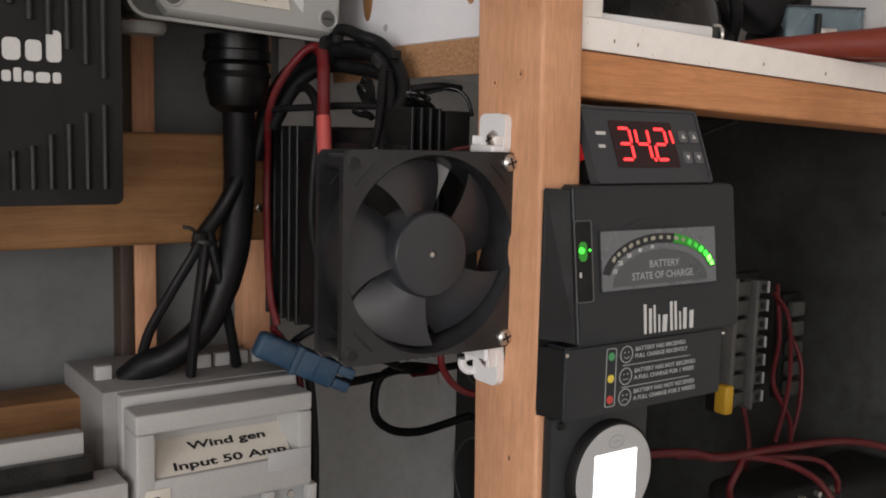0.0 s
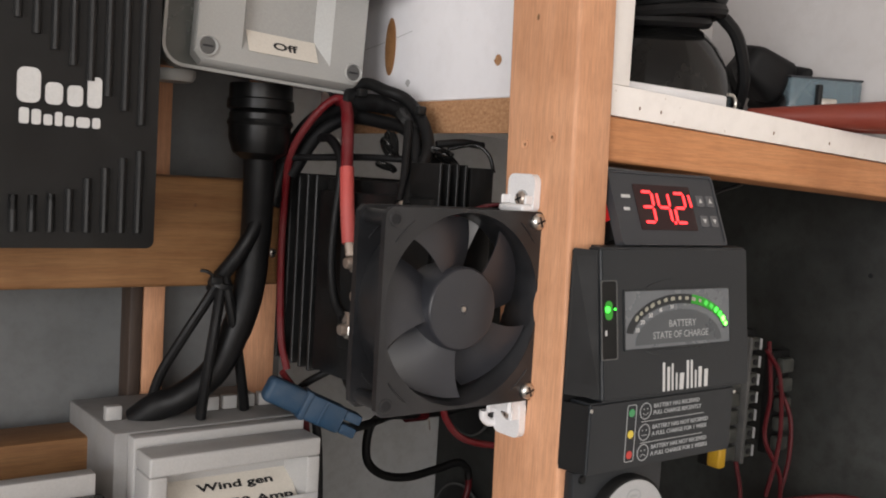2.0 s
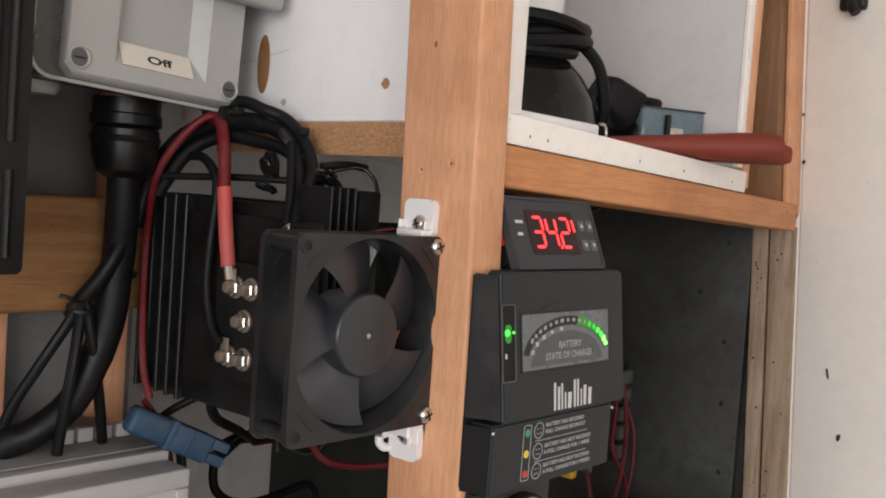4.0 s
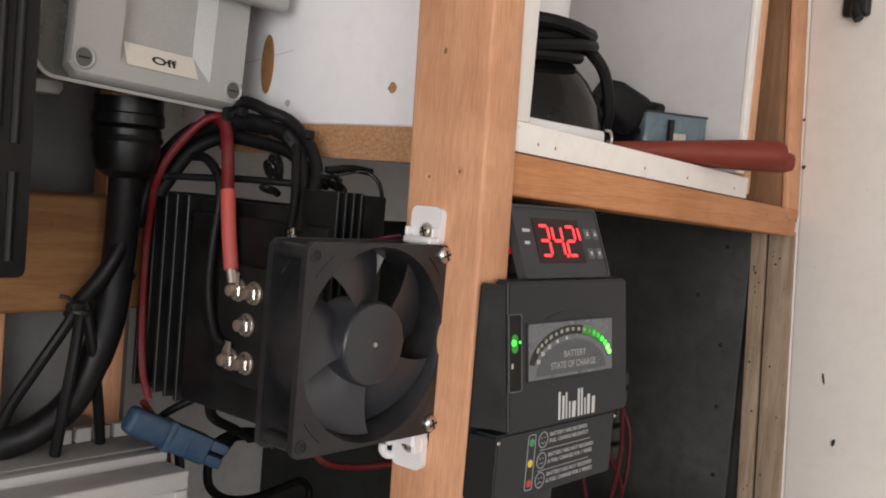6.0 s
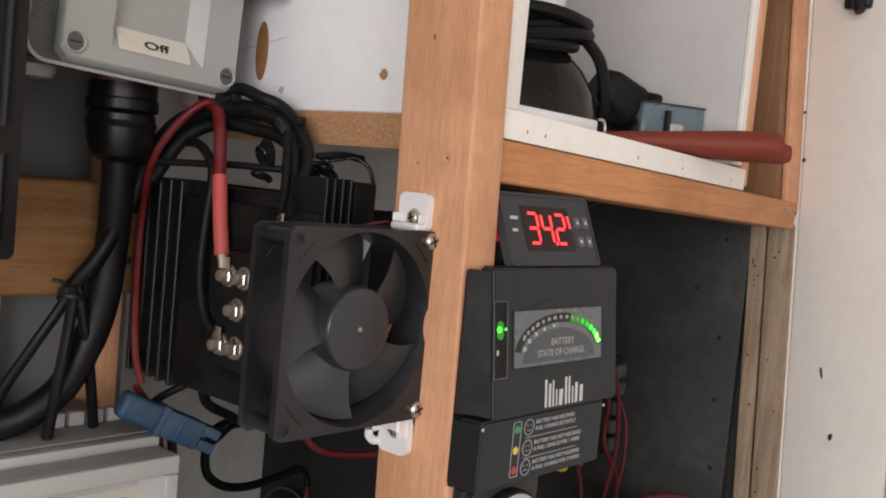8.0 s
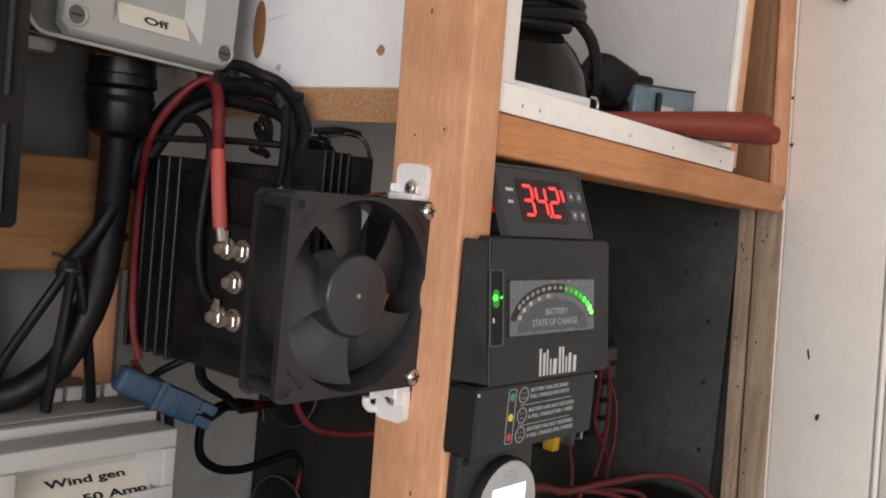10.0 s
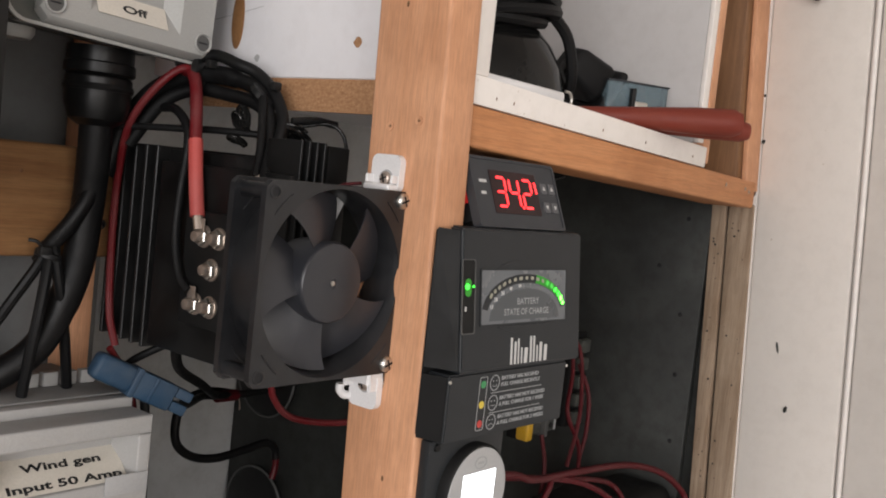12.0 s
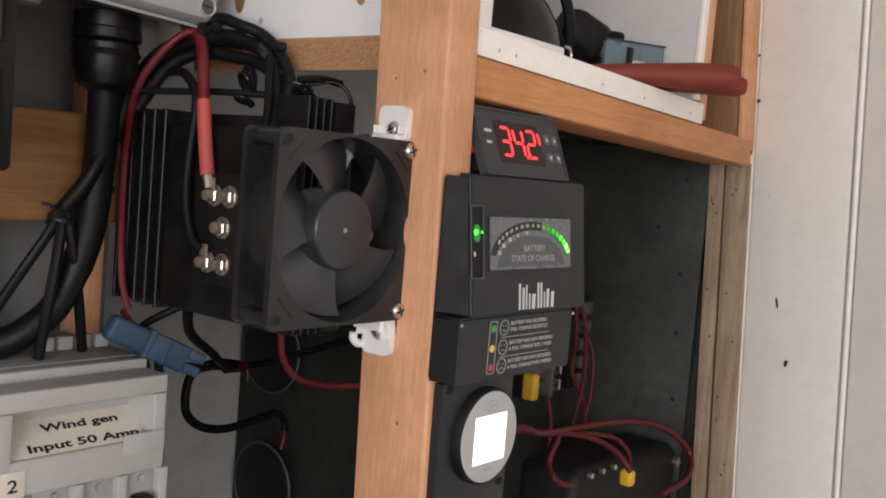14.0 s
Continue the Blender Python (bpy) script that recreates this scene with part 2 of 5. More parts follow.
def add_lathe(bm, profile, m, seg=32, cap=True):
    """Turns (radius, height) pairs round the local z axis, placed by m."""
    rings = []
    for r, h in profile:
        if r <= 1e-7:
            rings.append([bm.verts.new(m @ Vector((0, 0, h)))])
        else:
            rings.append([bm.verts.new(m @ Vector((r * math.cos(a), r * math.sin(a), h))) for a in (2 * math.pi * i / seg for i in range(seg))])
    for a, b in zip(rings, rings[1:]):
        for i in range(seg):
            j = (i + 1) % seg
            q = [a[i % len(a)], a[j % len(a)], b[j % len(b)], b[i % len(b)]]
            q = list(dict.fromkeys(q))
            if len(q) > 2:
                bm.faces.new(q)
    if cap:
        for r in (rings[0], rings[-1]):
            if len(r) > 2:
                bm.faces.new(r)


def lathe(profile, m, seg=32, cap=True):
    bm = bmesh.new()
    add_lathe(bm, profile, m, seg, cap)
    return bm


def spline(points, per=8):
    p = [Vector(q) for q in points]
    p = [p[0] * 2 - p[1], *p, p[-1] * 2 - p[-2]]
    out = []
    for i in range(1, len(p) - 2):
        a, b, c, d = p[i - 1:i + 3]
        for k in range(per):
            t = k / per
            out.append(0.5 * (2 * b + (c - a) * t + (2 * a - 5 * b + 4 * c - d) * t * t + (3 * b - a - 3 * c + d) * t ** 3))
    return [*out, p[-2]]


def add_tube(bm, points, r, seg=10, per=8, ends=True):
    pts = spline(points, per)
    up = Vector((0.31, 0.22, 0.92))
    rings = []
    for i, p in enumerate(pts):
        d = (pts[min(i + 1, len(pts) - 1)] - pts[max(i - 1, 0)]).normalized()
        s = d.cross(up)
        s = s.normalized() if s.length > 1e-4 else Vector((1, 0, 0))
        up = s.cross(d).normalized()
        rad = r(i / (len(pts) - 1)) if callable(r) else r
        rings.append([bm.verts.new(p + rad * (s * math.cos(a) + up * math.sin(a))) for a in (2 * math.pi * k / seg for k in range(seg))])
    for a, b in zip(rings, rings[1:]):
        for k in range(seg):
            bm.faces.new((a[k], a[(k + 1) % seg], b[(k + 1) % seg], b[k]))
    if ends:
        bm.faces.new(rings[0])
        bm.faces.new(rings[-1])


def tube(points, r, seg=10, per=8):
    bm = bmesh.new()
    add_tube(bm, points, r, seg, per)
    return bm


def add_prism(bm, outline, depth, m):
    """Pushes a flat outline of (x, y) from local z 0 to depth."""
    a = [bm.verts.new(m @ Vector((x, y, 0))) for x, y in outline]
    b = [bm.verts.new(m @ Vector((x, y, depth))) for x, y in outline]
    n = len(a)
    bm.faces.new(a)
    bm.faces.new(b)
    for i in range(n):
        bm.faces.new((a[i], a[(i + 1) % n], b[(i + 1) % n], b[i]))


def rounded(w, h, r, seg=5, cx=0.0, cy=0.0):
    out = []
    for sx, sy, a0 in ((1, 1, 0), (-1, 1, 90), (-1, -1, 180), (1, -1, 270)):
        for k in range(seg + 1):
            a = radians(a0 + 90 * k / seg)
            out.append((cx + sx * (w / 2 - r) + r * math.cos(a), cy + sy * (h / 2 - r) + r * math.sin(a)))
    return out


def add_frame(bm, outer, inner, depth, m):
    """A flat ring between two outlines of the same count, pushed to depth."""
    n = len(outer)
    rows = [[bm.verts.new(m @ Vector((x, y, z))) for x, y in o] for o, z in ((outer, 0), (inner, 0), (inner, depth), (outer, depth))]
    for a, b in zip(rows, [*rows[1:], rows[0]]):
        for i in range(n):
            bm.faces.new((a[i], a[(i + 1) % n], b[(i + 1) % n], b[i]))


def text(name, body, size, m, material, parent, wide=1.0, align="CENTER", label="", depth=0.00012, bold=0.012):
    c = bpy.data.curves.new(name, "FONT")
    c.body, c.size, c.extrude, c.align_x, c.align_y = body, size, depth, align, "CENTER"
    c.resolution_u, c.offset = 3, bold * size
    o = new(name, c)
    me = bpy.data.meshes.new_from_object(o.evaluated_get(bpy.context.evaluated_depsgraph_get()))
    bpy.data.objects.remove(o)
    me.transform(m @ Matrix.Diagonal((wide, 1, 1, 1)))
    bm = bmesh.new()
    bm.from_mesh(me)
    bpy.data.meshes.remove(me)
    return part(name, bm, material, parent, label)


FRONT = Matrix.Rotation(radians(90), 4, "X")  # local x, y, z become right, up, towards the room


def facing(x, y, z, tilt=0.0, turn=0.0):
    """Placement of a flat front that looks to -y, leaning back by tilt degrees."""
    return Matrix.Translation((x, y, z)) @ Matrix.Rotation(radians(turn), 4, "Z") @ Matrix.Rotation(radians(90 - tilt), 4, "X")


def screw(parent, m, r=0.0036, material=STEEL, name="screw", label=""):
    """A domed cross-head screw, its head rising along local z."""
    bm = lathe([(r, 0), (r, r * 0.25), (r * 0.85, r * 0.5), (r * 0.5, r * 0.66), (0, r * 0.7)], m, 20)
    o = part(name, bm, material, parent, label)
    bm = bmesh.new()
    for k in (0, 90):
        add_box(bm, -r * 0.62, r * 0.62, -r * 0.11, r * 0.11, r * 0.50, r * 0.74, m=m @ Matrix.Rotation(radians(k + 20), 4, "Z"))
    part("cross_slot", bm, INK, o)
    return o


# ---- the setting ----
def wall(name, bm, material, label, category="wall"):
    return tagged(part(name, bm, material), label, category, kind="structure")


wall("floor", box(-2.0, 0.75, -2.15, 0.78, -0.1, 0.0), FLOOR, "bare grey concrete floor of the shed", "floor")
wall("ceiling", box(-2.0, 0.75, -2.15, 0.78, 2.3, 2.36), PAINT, "plain cream painted ceiling over the shed", "ceiling")
bm = bmesh.new()
for q in ((-2.05, -1.75, 0, 2.3), (-0.55, 0.65, 0, 2.3), (-1.75, -0.55, 0, 1.1), (-1.75, -0.55, 2.1, 2.3)):
    add_box(bm, -2.0, -1.9, q[0], q[1], q[2], q[3])
wall("wall_west", bm, PAINT, "cream painted side wall with a window opening")
# opening made only to hold the added fill lamp
bm = bmesh.new()
for q in ((-1.9, -1.45, 0, 2.3), (-0.45, 0.75, 0, 2.3), (-1.45, -0.45, 0, 1.1), (-1.45, -0.45, 2.1, 2.3)):
    add_box(bm, q[0], q[1], -2.15, -2.05, q[2], q[3])
wall("wall_south", bm, PAINT, "cream painted wall with an opening for the added fill lamp")
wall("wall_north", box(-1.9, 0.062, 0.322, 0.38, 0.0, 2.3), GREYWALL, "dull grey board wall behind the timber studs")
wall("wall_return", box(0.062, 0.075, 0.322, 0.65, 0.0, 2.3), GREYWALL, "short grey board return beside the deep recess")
# both recess boards carry their light in the paler colour
wall("wall_upper_panel", box(0.0753, 0.483, 0.322, 0.334, 1.54, 1.622), GREYWALL_LIT, "grey board panel over the deep recess, coloured paler as if lit")
wall("wall_recess", box(-1.9, 0.75, 0.65, 0.72, 0.0, 2.3), GREYWALL_LIT, "grey board wall behind the recess, coloured paler as if lit")

def sheared(bm, k):
    """Leans upright pieces a little, as the old frame does."""
    for v in bm.verts:
        v.co.y += k * (v.co.z - 1.52)
    return bm


# cream side wall, two boards with a rounded bead over their joint
wall("wall_east", box(0.492, 0.56, -2.05, -0.05, 0.0, 2.3), PAINT, "cream painted side wall, chipped along its edge")
bm = sheared(box(0.4868, 0.4919, -0.0905, -0.0085, 0.0, 2.3, 0.0025), 0.05)
tagged(part("trim_panel", bm, PAINT), "cream painted flat board nailed to the side wall", "trim", kind="structure")
bm = sheared(box(0.4872, 0.4919, -0.60, -0.0975, 0.0, 2.3, 0.002), 0.05)
tagged(part("trim_panel", bm, PAINT), "wide cream painted board beside the bead", "trim", kind="structure")
bm = bmesh.new()
add_tube(bm, [(0.489, -0.0940, 0.0), (0.489, -0.0940, 1.2), (0.489, -0.0940, 2.3)], 0.0025, 12, 4)
tagged(part("trim_bead", sheared(bm, 0.05), EDGING), "rounded cream bead covering the joint of two boards", "trim", kind="structure")
wall("wall_east_outer", box(0.492, 0.56, -0.05, 0.65, 0.0, 2.3), DARKBOARD, "dark board side wall of the recess")


bm = bmesh.new()
n = 120
rows = []
for i in range(n + 1):
    z = 1.1 + 0.9 * i / n
    w = 0.0018 * noise.noise((z * 60, 0, 0)) + 0.0016 * noise.noise((z * 260, 3, 0))
    rows.append([bm.verts.new((x, y, z)) for x, y in ((0.4905, -0.0085), (0.4872, -0.0083), (0.4872, -0.0052 + w), (0.4905, -0.0048 + w))])
for a, b in zip(rows, rows[1:]):
    for k in range(4):
        bm.faces.new((a[k], a[(k + 1) % 4], b[(k + 1) % 4], b[k]))
bm.faces.new(rows[0]), bm.faces.new(rows[-1])
tagged(part("trim_filler", sheared(bm, 0.05), EDGING), "ragged strip of cream filler along the wall edge", "trim", kind="structure")

# chips and flecks on the painted wall
for y, z, h, w, lean in ((-0.040, 1.446, 0.0095, 0.0016, -14), (-0.053, 1.396, 0.0062, 0.0030, 6), (-0.0015, 1.656, 0.0025, 0.0022, 0), (-0.0055, 1.617, 0.0035, 0.0028, 0), (-0.0035, 1.575, 0.010, 0.002, 0), (-0.0085, 1.39, 0.005, 0.0018, 0), (-0.0125, 1.325, 0.011, 0.0022, 0), (0.0065, 1.70, 0.004, 0.002, 0)):
    bm = bmesh.new()
    m = Matrix.Translation((0.4865, y, z)) @ Matrix.Rotation(radians(lean), 4, "X") @ Matrix.Rotation(radians(-90), 4, "Y") @ Matrix.Rotation(radians(90), 4, "Z")
    add_prism(bm, [(-w / 2, -h * 0.4), (0, -h / 2), (w / 2, -h * 0.2), (w * 0.4, h * 0.3), (0, h / 2), (-w * 0.45, h * 0.25)], 0.0008, m)
    tagged(part("paint_chip", bm, DARKBOARD), "small dark chip in the cream wall paint", "paint chip", kind="structure")

# dark lining board and rough boards on the side of the lower bay
tagged(part("lining_board", box(0.484, 0.4915, 0.031, 0.648, 0.6, 1.573, 0.001), DARKBOARD), "dark grey scuffed lining board of the lower bay", "board", kind="structure")
for y, z in ((0.049, 1.459), (0.052, 1.545), (0.047, 1.405), (0.044, 1.345), (0.075, 1.50)):
    m = Matrix.Translation((0.4839, y, z)) @ Matrix.Rotation(radians(-90), 4, "Y")
    tagged(part("lining_nail", lathe([(0.0022, 0), (0.0020, 0.0003), (0, 0.0004)], m, 12), INK), "dark nail head in the lining board", "nail", kind="structure")
for i, (y0, y1) in enumerate(((0.0174, 0.0302), (-0.0070, 0.0152))):
    o = thing("rough_post", "rough-sawn weathered grey-brown upright board with nail holes", "post", (0.488, (y0 + y1) / 2, 0.0), "rough boards of the lower bay")
    bm = box(0.4835 + 0.0012 * i, 0.4915, y0, y1, 0.0, 1.563, 0.0012)
    part("board", sheared(bm, 0.05), ROUGH_Z, o)
    rnd = random.Random(4 + i)
    for k in range(16):
        z = rnd.uniform(1.28, 1.55)
        y = rnd.uniform(y0 + 0.003, y1 - 0.003)
        m = Matrix.Translation((0.4833 + 0.0012 * i, y + 0.05 * (z - 1.52), z)) @ Matrix.Rotation(radians(-90), 4, "Y")
        part("nail_hole", lathe([(rnd.uniform(0.0004, 0.0011), 0), (0.0003, 0.0005)], m, 8), INK, o)


# ---- timber frame ----
def nail_dent(parent, m, r=0.0028, mat=DULLSTEEL):
    o = part("nail_head", lathe([(r, 0), (r, 0.0004), (r * 0.6, 0.0001), (0, 0.0001)], m, 14), mat, parent)
    return o


LEFTWARD = Matrix.Rotation(radians(-90), 4, "Y")  # local z points to -x

post = thing("timber_post", "planed pine upright post with rounded edges carrying the meters", "post", (0.0565, 0.005, 0.0))
part("post_body", sheared(box(0.044, 0.069, -0.0200, 0.0288, 0.0, 2.3, 0.0024, 3), 0.03), PINE_Z, post)
for y, z in ((0.0155, 1.5785), (-0.0035, 1.582)):
    m = Matrix.Translation((0.0439, y, z)) @ LEFTWARD
    nail_dent(post, m, 0.0024, PINE_Z)
    part("nail_tip", lathe([(0.0008, 0.0002), (0.0006, 0.0005), (0, 0.0006)], m, 10), POST_DARK, post)
for y, z, s in ((0.003, 1.447, 0.0012), (-0.004, 1.40, 0.0008), (0.012, 1.64, 0.0009)):
    part("knot", lathe([(s, 0), (s * 0.6, 0.0002)], Matrix.Translation((0.0439, y, z)) @ Matrix.Diagonal((1, 1, 1.8, 1)) @ LEFTWARD, 12), POST_DARK, post)

SLOPE = Matrix.Translation((0.069, 0, 1.595)) @ Matrix.Rotation(radians(1.95), 4, "Y") @ Matrix.Translation((-0.069, 0, -1.595))
rail = thing("timber_rail", "planed pine cross rail under the white shelf", "rail", (0.26, 0.01, 1.573))
part("rail_body", box(0.0692, 0.462, -0.0135, 0.031, 1.5728, 1.5945, 0.0018, 3, SLOPE), PINE_X, rail)
for x, z in ((0.401, 1.5755), (0.440, 1.5745), (0.448, 1.5725)):
    nail_dent(rail, Matrix.Translation((x, -0.0134, z)) @ FRONT, 0.0016)

# the body's shade is put into its dark pine colour
post2 = thing("timber_post", "pine upright post beside the cream wall, body coloured dark for shade", "post", (0.46, 0.02, 1.565))
part("post_body", sheared(box(0.4485, 0.466, -0.0045, 0.05, 1.5800, 2.3, 0.0015), 0.06), POST_DARK, post2)
part("front_strip", sheared(box(0.4590, 0.4866, -0.0090, -0.0047, 1.574, 2.3, 0.001), 0.06), PINE_Z, post2)
batten = thing("timber_batten", "thin pine batten edging the cupboard side", "batten", (0.365, 0.0, 1.6))
part("batten_body", box(0.3592, 0.370, -0.0105, 0.02, 1.5885, 2.3, 0.001), PINE_Z, batten)

beam = thing("timber_beam", "wide pine beam fixed level across the wall studs", "beam", (-0.4, 0.26, 1.482))
part("beam_body", box(-1.0, 0.031, 0.236, 0.302, 1.4815, 1.5505, 0.003, 3), BEAM_X, beam)
part("knot", lathe([(0.0012, 0), (0.0006, 0.0003)], Matrix.Translation((-0.034, 0.2359, 1.533)) @ FRONT, 10), POST_DARK, beam)
screw(beam, Matrix.Translation((0.021, 0.236, 1.503)) @ FRONT, 0.003)
for x0, x1 in ((-0.0405, -0.0245), (0.039, 0.0615), (-0.30, -0.26), (-0.62, -0.58)):
    o = thing("wall_stud", "pine upright wall stud behind the level beam", "stud", ((x0 + x1) / 2, 0.34, 0.0), "wall studs")
    part("stud_body", box(x0, x1, 0.304, 0.3215, 0.0, 2.3, 0.002), PINE_Z, o)
# added strip, its dark colour stands for shade on the stud's left face
o = thing("stud_shade_strip", "added dark upright strip for the shaded side of a pine stud", "batten", (-0.046, 0.34, 0.0))
part("batten_body", box(-0.0500, -0.0407, 0.3030, 0.3215, 0.0, 2.3, 0.0015), STUD_SHADE, o)
low = thing("timber_batten", "pine batten fixed low along the wall", "batten", (-0.3, 0.26, 1.37))
part("batten_body", box(-1.0, -0.06, 0.262, 0.303, 1.352, 1.384, 0.002), BEAM_X, low)

# ---- white cupboard above ----
shelf = thing("wall_cupboard", "white melamine cupboard, open front, raw chipboard edge", "cupboard", (0.2, 0.06, 1.585))
part("shelf_board", box(0.0662, 0.3585, -0.0100, 0.215, 1.5955, 1.6095, 0, 1, SLOPE), MELAMINE, shelf)
part("front_edging", box(0.0692, 0.3585, -0.0135, -0.0102, 1.5950, 1.6100, 0.0006, 2, SLOPE), EDGING, shelf, "cream painted front edging")
bm = box(0.0640, 0.0660, 0.0290, 0.215, 1.5855, 1.6045, 0.0004)
part("raw_edge", bm, CHIP, shelf, "raw brown chipboard edge")
for k in range(5):
    x = (0.092, 0.108, 0.205, 0.3355, 0.262)[k]
    m = SLOPE @ Matrix.Translation((x, -0.0136, 1.6005)) @ FRONT
    part("nail_hole", lathe([(0.0006, 0), (0.0004, 0.0003)], m @ Matrix.Diagonal((0.8, 1.8, 1, 1)), 8), POST_DARK, shelf)
part("side_panel", box(0.0655, 0.0800, 0.0290, 0.26, 1.6050, 2.25, 0.0008), MELAMINE, shelf)
part("front_edging", box(0.0695, 0.0855, -0.0120, 0.0285, 1.6100, 2.25, 0.0006), EDGING, shelf)
bm = bmesh.new()
add_prism(bm, [(0.0058 * math.cos(a), 0.0180 * math.sin(a)) for a in (2 * math.pi * k / 28 for k in range(28))], 0.0004,
          Matrix.Translation((0.0654, 0.1735, 1.640)) @ Matrix.Rotation(radians(-90), 4, "Y") @ Matrix.Rotation(radians(90), 4, "Z"))
part("wood_patch", bm, BEAM_X, shelf, "oval bare wood patch")
for y, z, r, mt in ((0.0665, 1.6255, 0.0032, CHIP), (0.152, 1.6165, 0.0026, LCDGREY)):
    bm = bmesh.new()
    rnd = random.Random(int(y * 1e4))
    add_prism(bm, [(r * rnd.uniform(0.7, 1.1) * math.cos(a), r * rnd.uniform(0.7, 1.1) * math.sin(a)) for a in (2 * math.pi * k / 11 for k in range(11))], 0.0003,
              Matrix.Translation((0.0654, y, z)) @ Matrix.Rotation(radians(-90), 4, "Y"))
    part("screw_hole", bm, mt, shelf)
bm = bmesh.new()
add_tube(bm, [(0.0653, 0.205, 1.640), (0.0653, 0.175, 1.644), (0.0653, 0.150, 1.648)], 0.00018, 6, 4)
part("scratch", bm, LCDGREY, shelf, "faint dark scratch")
# right side and back panels carry the inside shade in their colour
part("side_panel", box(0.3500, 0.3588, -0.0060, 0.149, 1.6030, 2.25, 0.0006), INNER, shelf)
part("front_edging", box(0.3498, 0.3588, -0.0100, -0.0062, 1.6030, 2.25, 0.0006), EDGING, shelf)
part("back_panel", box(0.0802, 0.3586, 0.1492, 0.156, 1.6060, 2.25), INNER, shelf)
part("top_board", box(0.0655, 0.3588, -0.01, 0.26, 2.2505, 2.265), MELAMINE, shelf)


# ---- fan ----
def axial_fan():
    o = thing("axial_fan", "square black plastic axial fan, dusty, blades at rest", "fan", (0, 0.0125, 1.4535))
    H, D, R = 0.0462, 0.0250, 0.0446
    n = 96
    at = Matrix.Translation((0, 0, 1.5)) @ FRONT  # local z to the room; the frame's front at 0

    def square(s, r):
        """Outline of a rounded square with as many points as the ring."""
        pts = []
        for k in range(n):
            a = 2 * math.pi * (k + 0.5) / n
            c, q = math.cos(a), math.sin(a)
            d = s / max(abs(c), abs(q))
            x, y = d * c, d * q
            if abs(x) > s - r and abs(y) > s - r:
                cx, cy = math.copysign(s - r, x), math.copysign(s - r, y)
                v = Vector((x - cx, y - cy)).normalized() * r
                x, y = cx + v.x, cy + v.y
            pts.append((x, y))
        return pts

    ring = lambda r: [(r * math.cos(2 * math.pi * (k + 0.5) / n), r * math.sin(2 * math.pi * (k + 0.5) / n)) for k in range(n)]
    T = 0.0034
    for name, z in (("front_flange", -T), ("back_flange", -D)):
        bm = bmesh.new()
        add_frame(bm, square(H, 0.0045), ring(R), T, at @ Matrix.Translation((0, 0, z)))
        sharp = [e for e in bm.edges if len(e.link_faces) == 2 and e.calc_face_angle(0) > radians(60)]
        bmesh.ops.bevel(bm, geom=sharp, offset=0.0006, segments=3, affect="EDGES")
        fl = part(name, bm, FANBLACK, o)
        for sx in (-1, 1):
            for sy in (-1, 1):
                m = at @ Matrix.Translation((sx * 0.0410, sy * 0.0410, z + T))
                part("hole_rim", lathe([(0.0034, -0.0002), (0.0034, 0.0003), (0.0030, 0.0005), (0.0023, 0.0005), (0.0023, -0.0002)], m, 20, False), FANBLACK, fl)
                if not (z > -0.01 and sx > 0):
                    part("hole", lathe([(0.0023, 0), (0.0023, 0.00012)], m, 18), INK, fl)
                # raised curved rib that follows the bore at each corner
                a0 = math.atan2(sy, sx)
                pts = [at @ Vector(((R + 0.0062) * math.cos(a0 + d), (R + 0.0062) * math.sin(a0 + d), z + T)) for d in (-0.13, -0.065, 0, 0.065, 0.13)]
                part("corner_rib", tube(pts, 0.0005, 6, 3), FANBLACK, fl)
    bm = bmesh.new()
    add_lathe(bm, [(0.0446, -T), (0.0449, -0.0060), (0.0452, -0.0125), (0.0449, -0.0190), (0.0446, -D + T)], at, n, False)
    # flared lip inside the duct
    add_lathe(bm, [(R, -0.0006), (R - 0.0006, -0.0020), (R - 0.0014, -0.0060), (R - 0.0016, -0.0200), (R, -0.0246)], at, n, False)
    part("duct", bm, FANBLACK, o)
    for sx in (-1, 1):
        for sy in (-1, 1):
            part("corner_sleeve", lathe([(0.0036, -D + T), (0.0036, -T)], at @ Matrix.Translation((sx * 0.0410, sy * 0.0410, 0)), 14), FANBLACK, o)
    # rotor: hub cup and five wide pitched blades
    hub = part("hub", lathe([(0.0196, -0.022), (0.0196, -0.0034), (0.0193, -0.0022), (0.0186, -0.0013), (0.0176, -0.0010), (0.0024, -0.0010), (0.0022, -0.0014), (0, -0.0014)], at, 64), BLADE, o)
    part("shaft_pin", lathe([(0.0013, -0.0016), (0.0012, -0.0008), (0.0006, -0.0006), (0, -0.0009)], at, 14), STEEL, hub)
    for b in range(5):
        bm = bmesh.new()
        a0 = radians(268 + 72 * b)
        nr, na = 9, 16
        top, bot = [], []
        for i in range(nr + 1):
            w = i / nr
            r = 0.0194 + (0.0422 - 0.0194) * w
            rt, rb = [], []
            for k in range(na + 1):
                u = k / na
                ang = a0 - radians((61 - 3 * w) * u - 7 * w * w)
                z = -0.0046 - (0.0105 + 0.002 * w) * u + 0.0014 * math.sin(math.pi * u)
                th = 0.0012 * (0.35 + 0.65 * math.sin(math.pi * min(1, 0.08 + 0.9 * u)))
                rt.append(bm.verts.new(at @ Vector((r * math.cos(ang), r * math.sin(ang), z))))
                rb.append(bm.verts.new(at @ Vector((r * math.cos(ang), r * math.sin(ang), z - th))))
            top.append(rt), bot.append(rb)
        for i in range(nr):
            for k in range(na):
                bm.faces.new((top[i][k], top[i + 1][k], top[i + 1][k + 1], top[i][k + 1]))
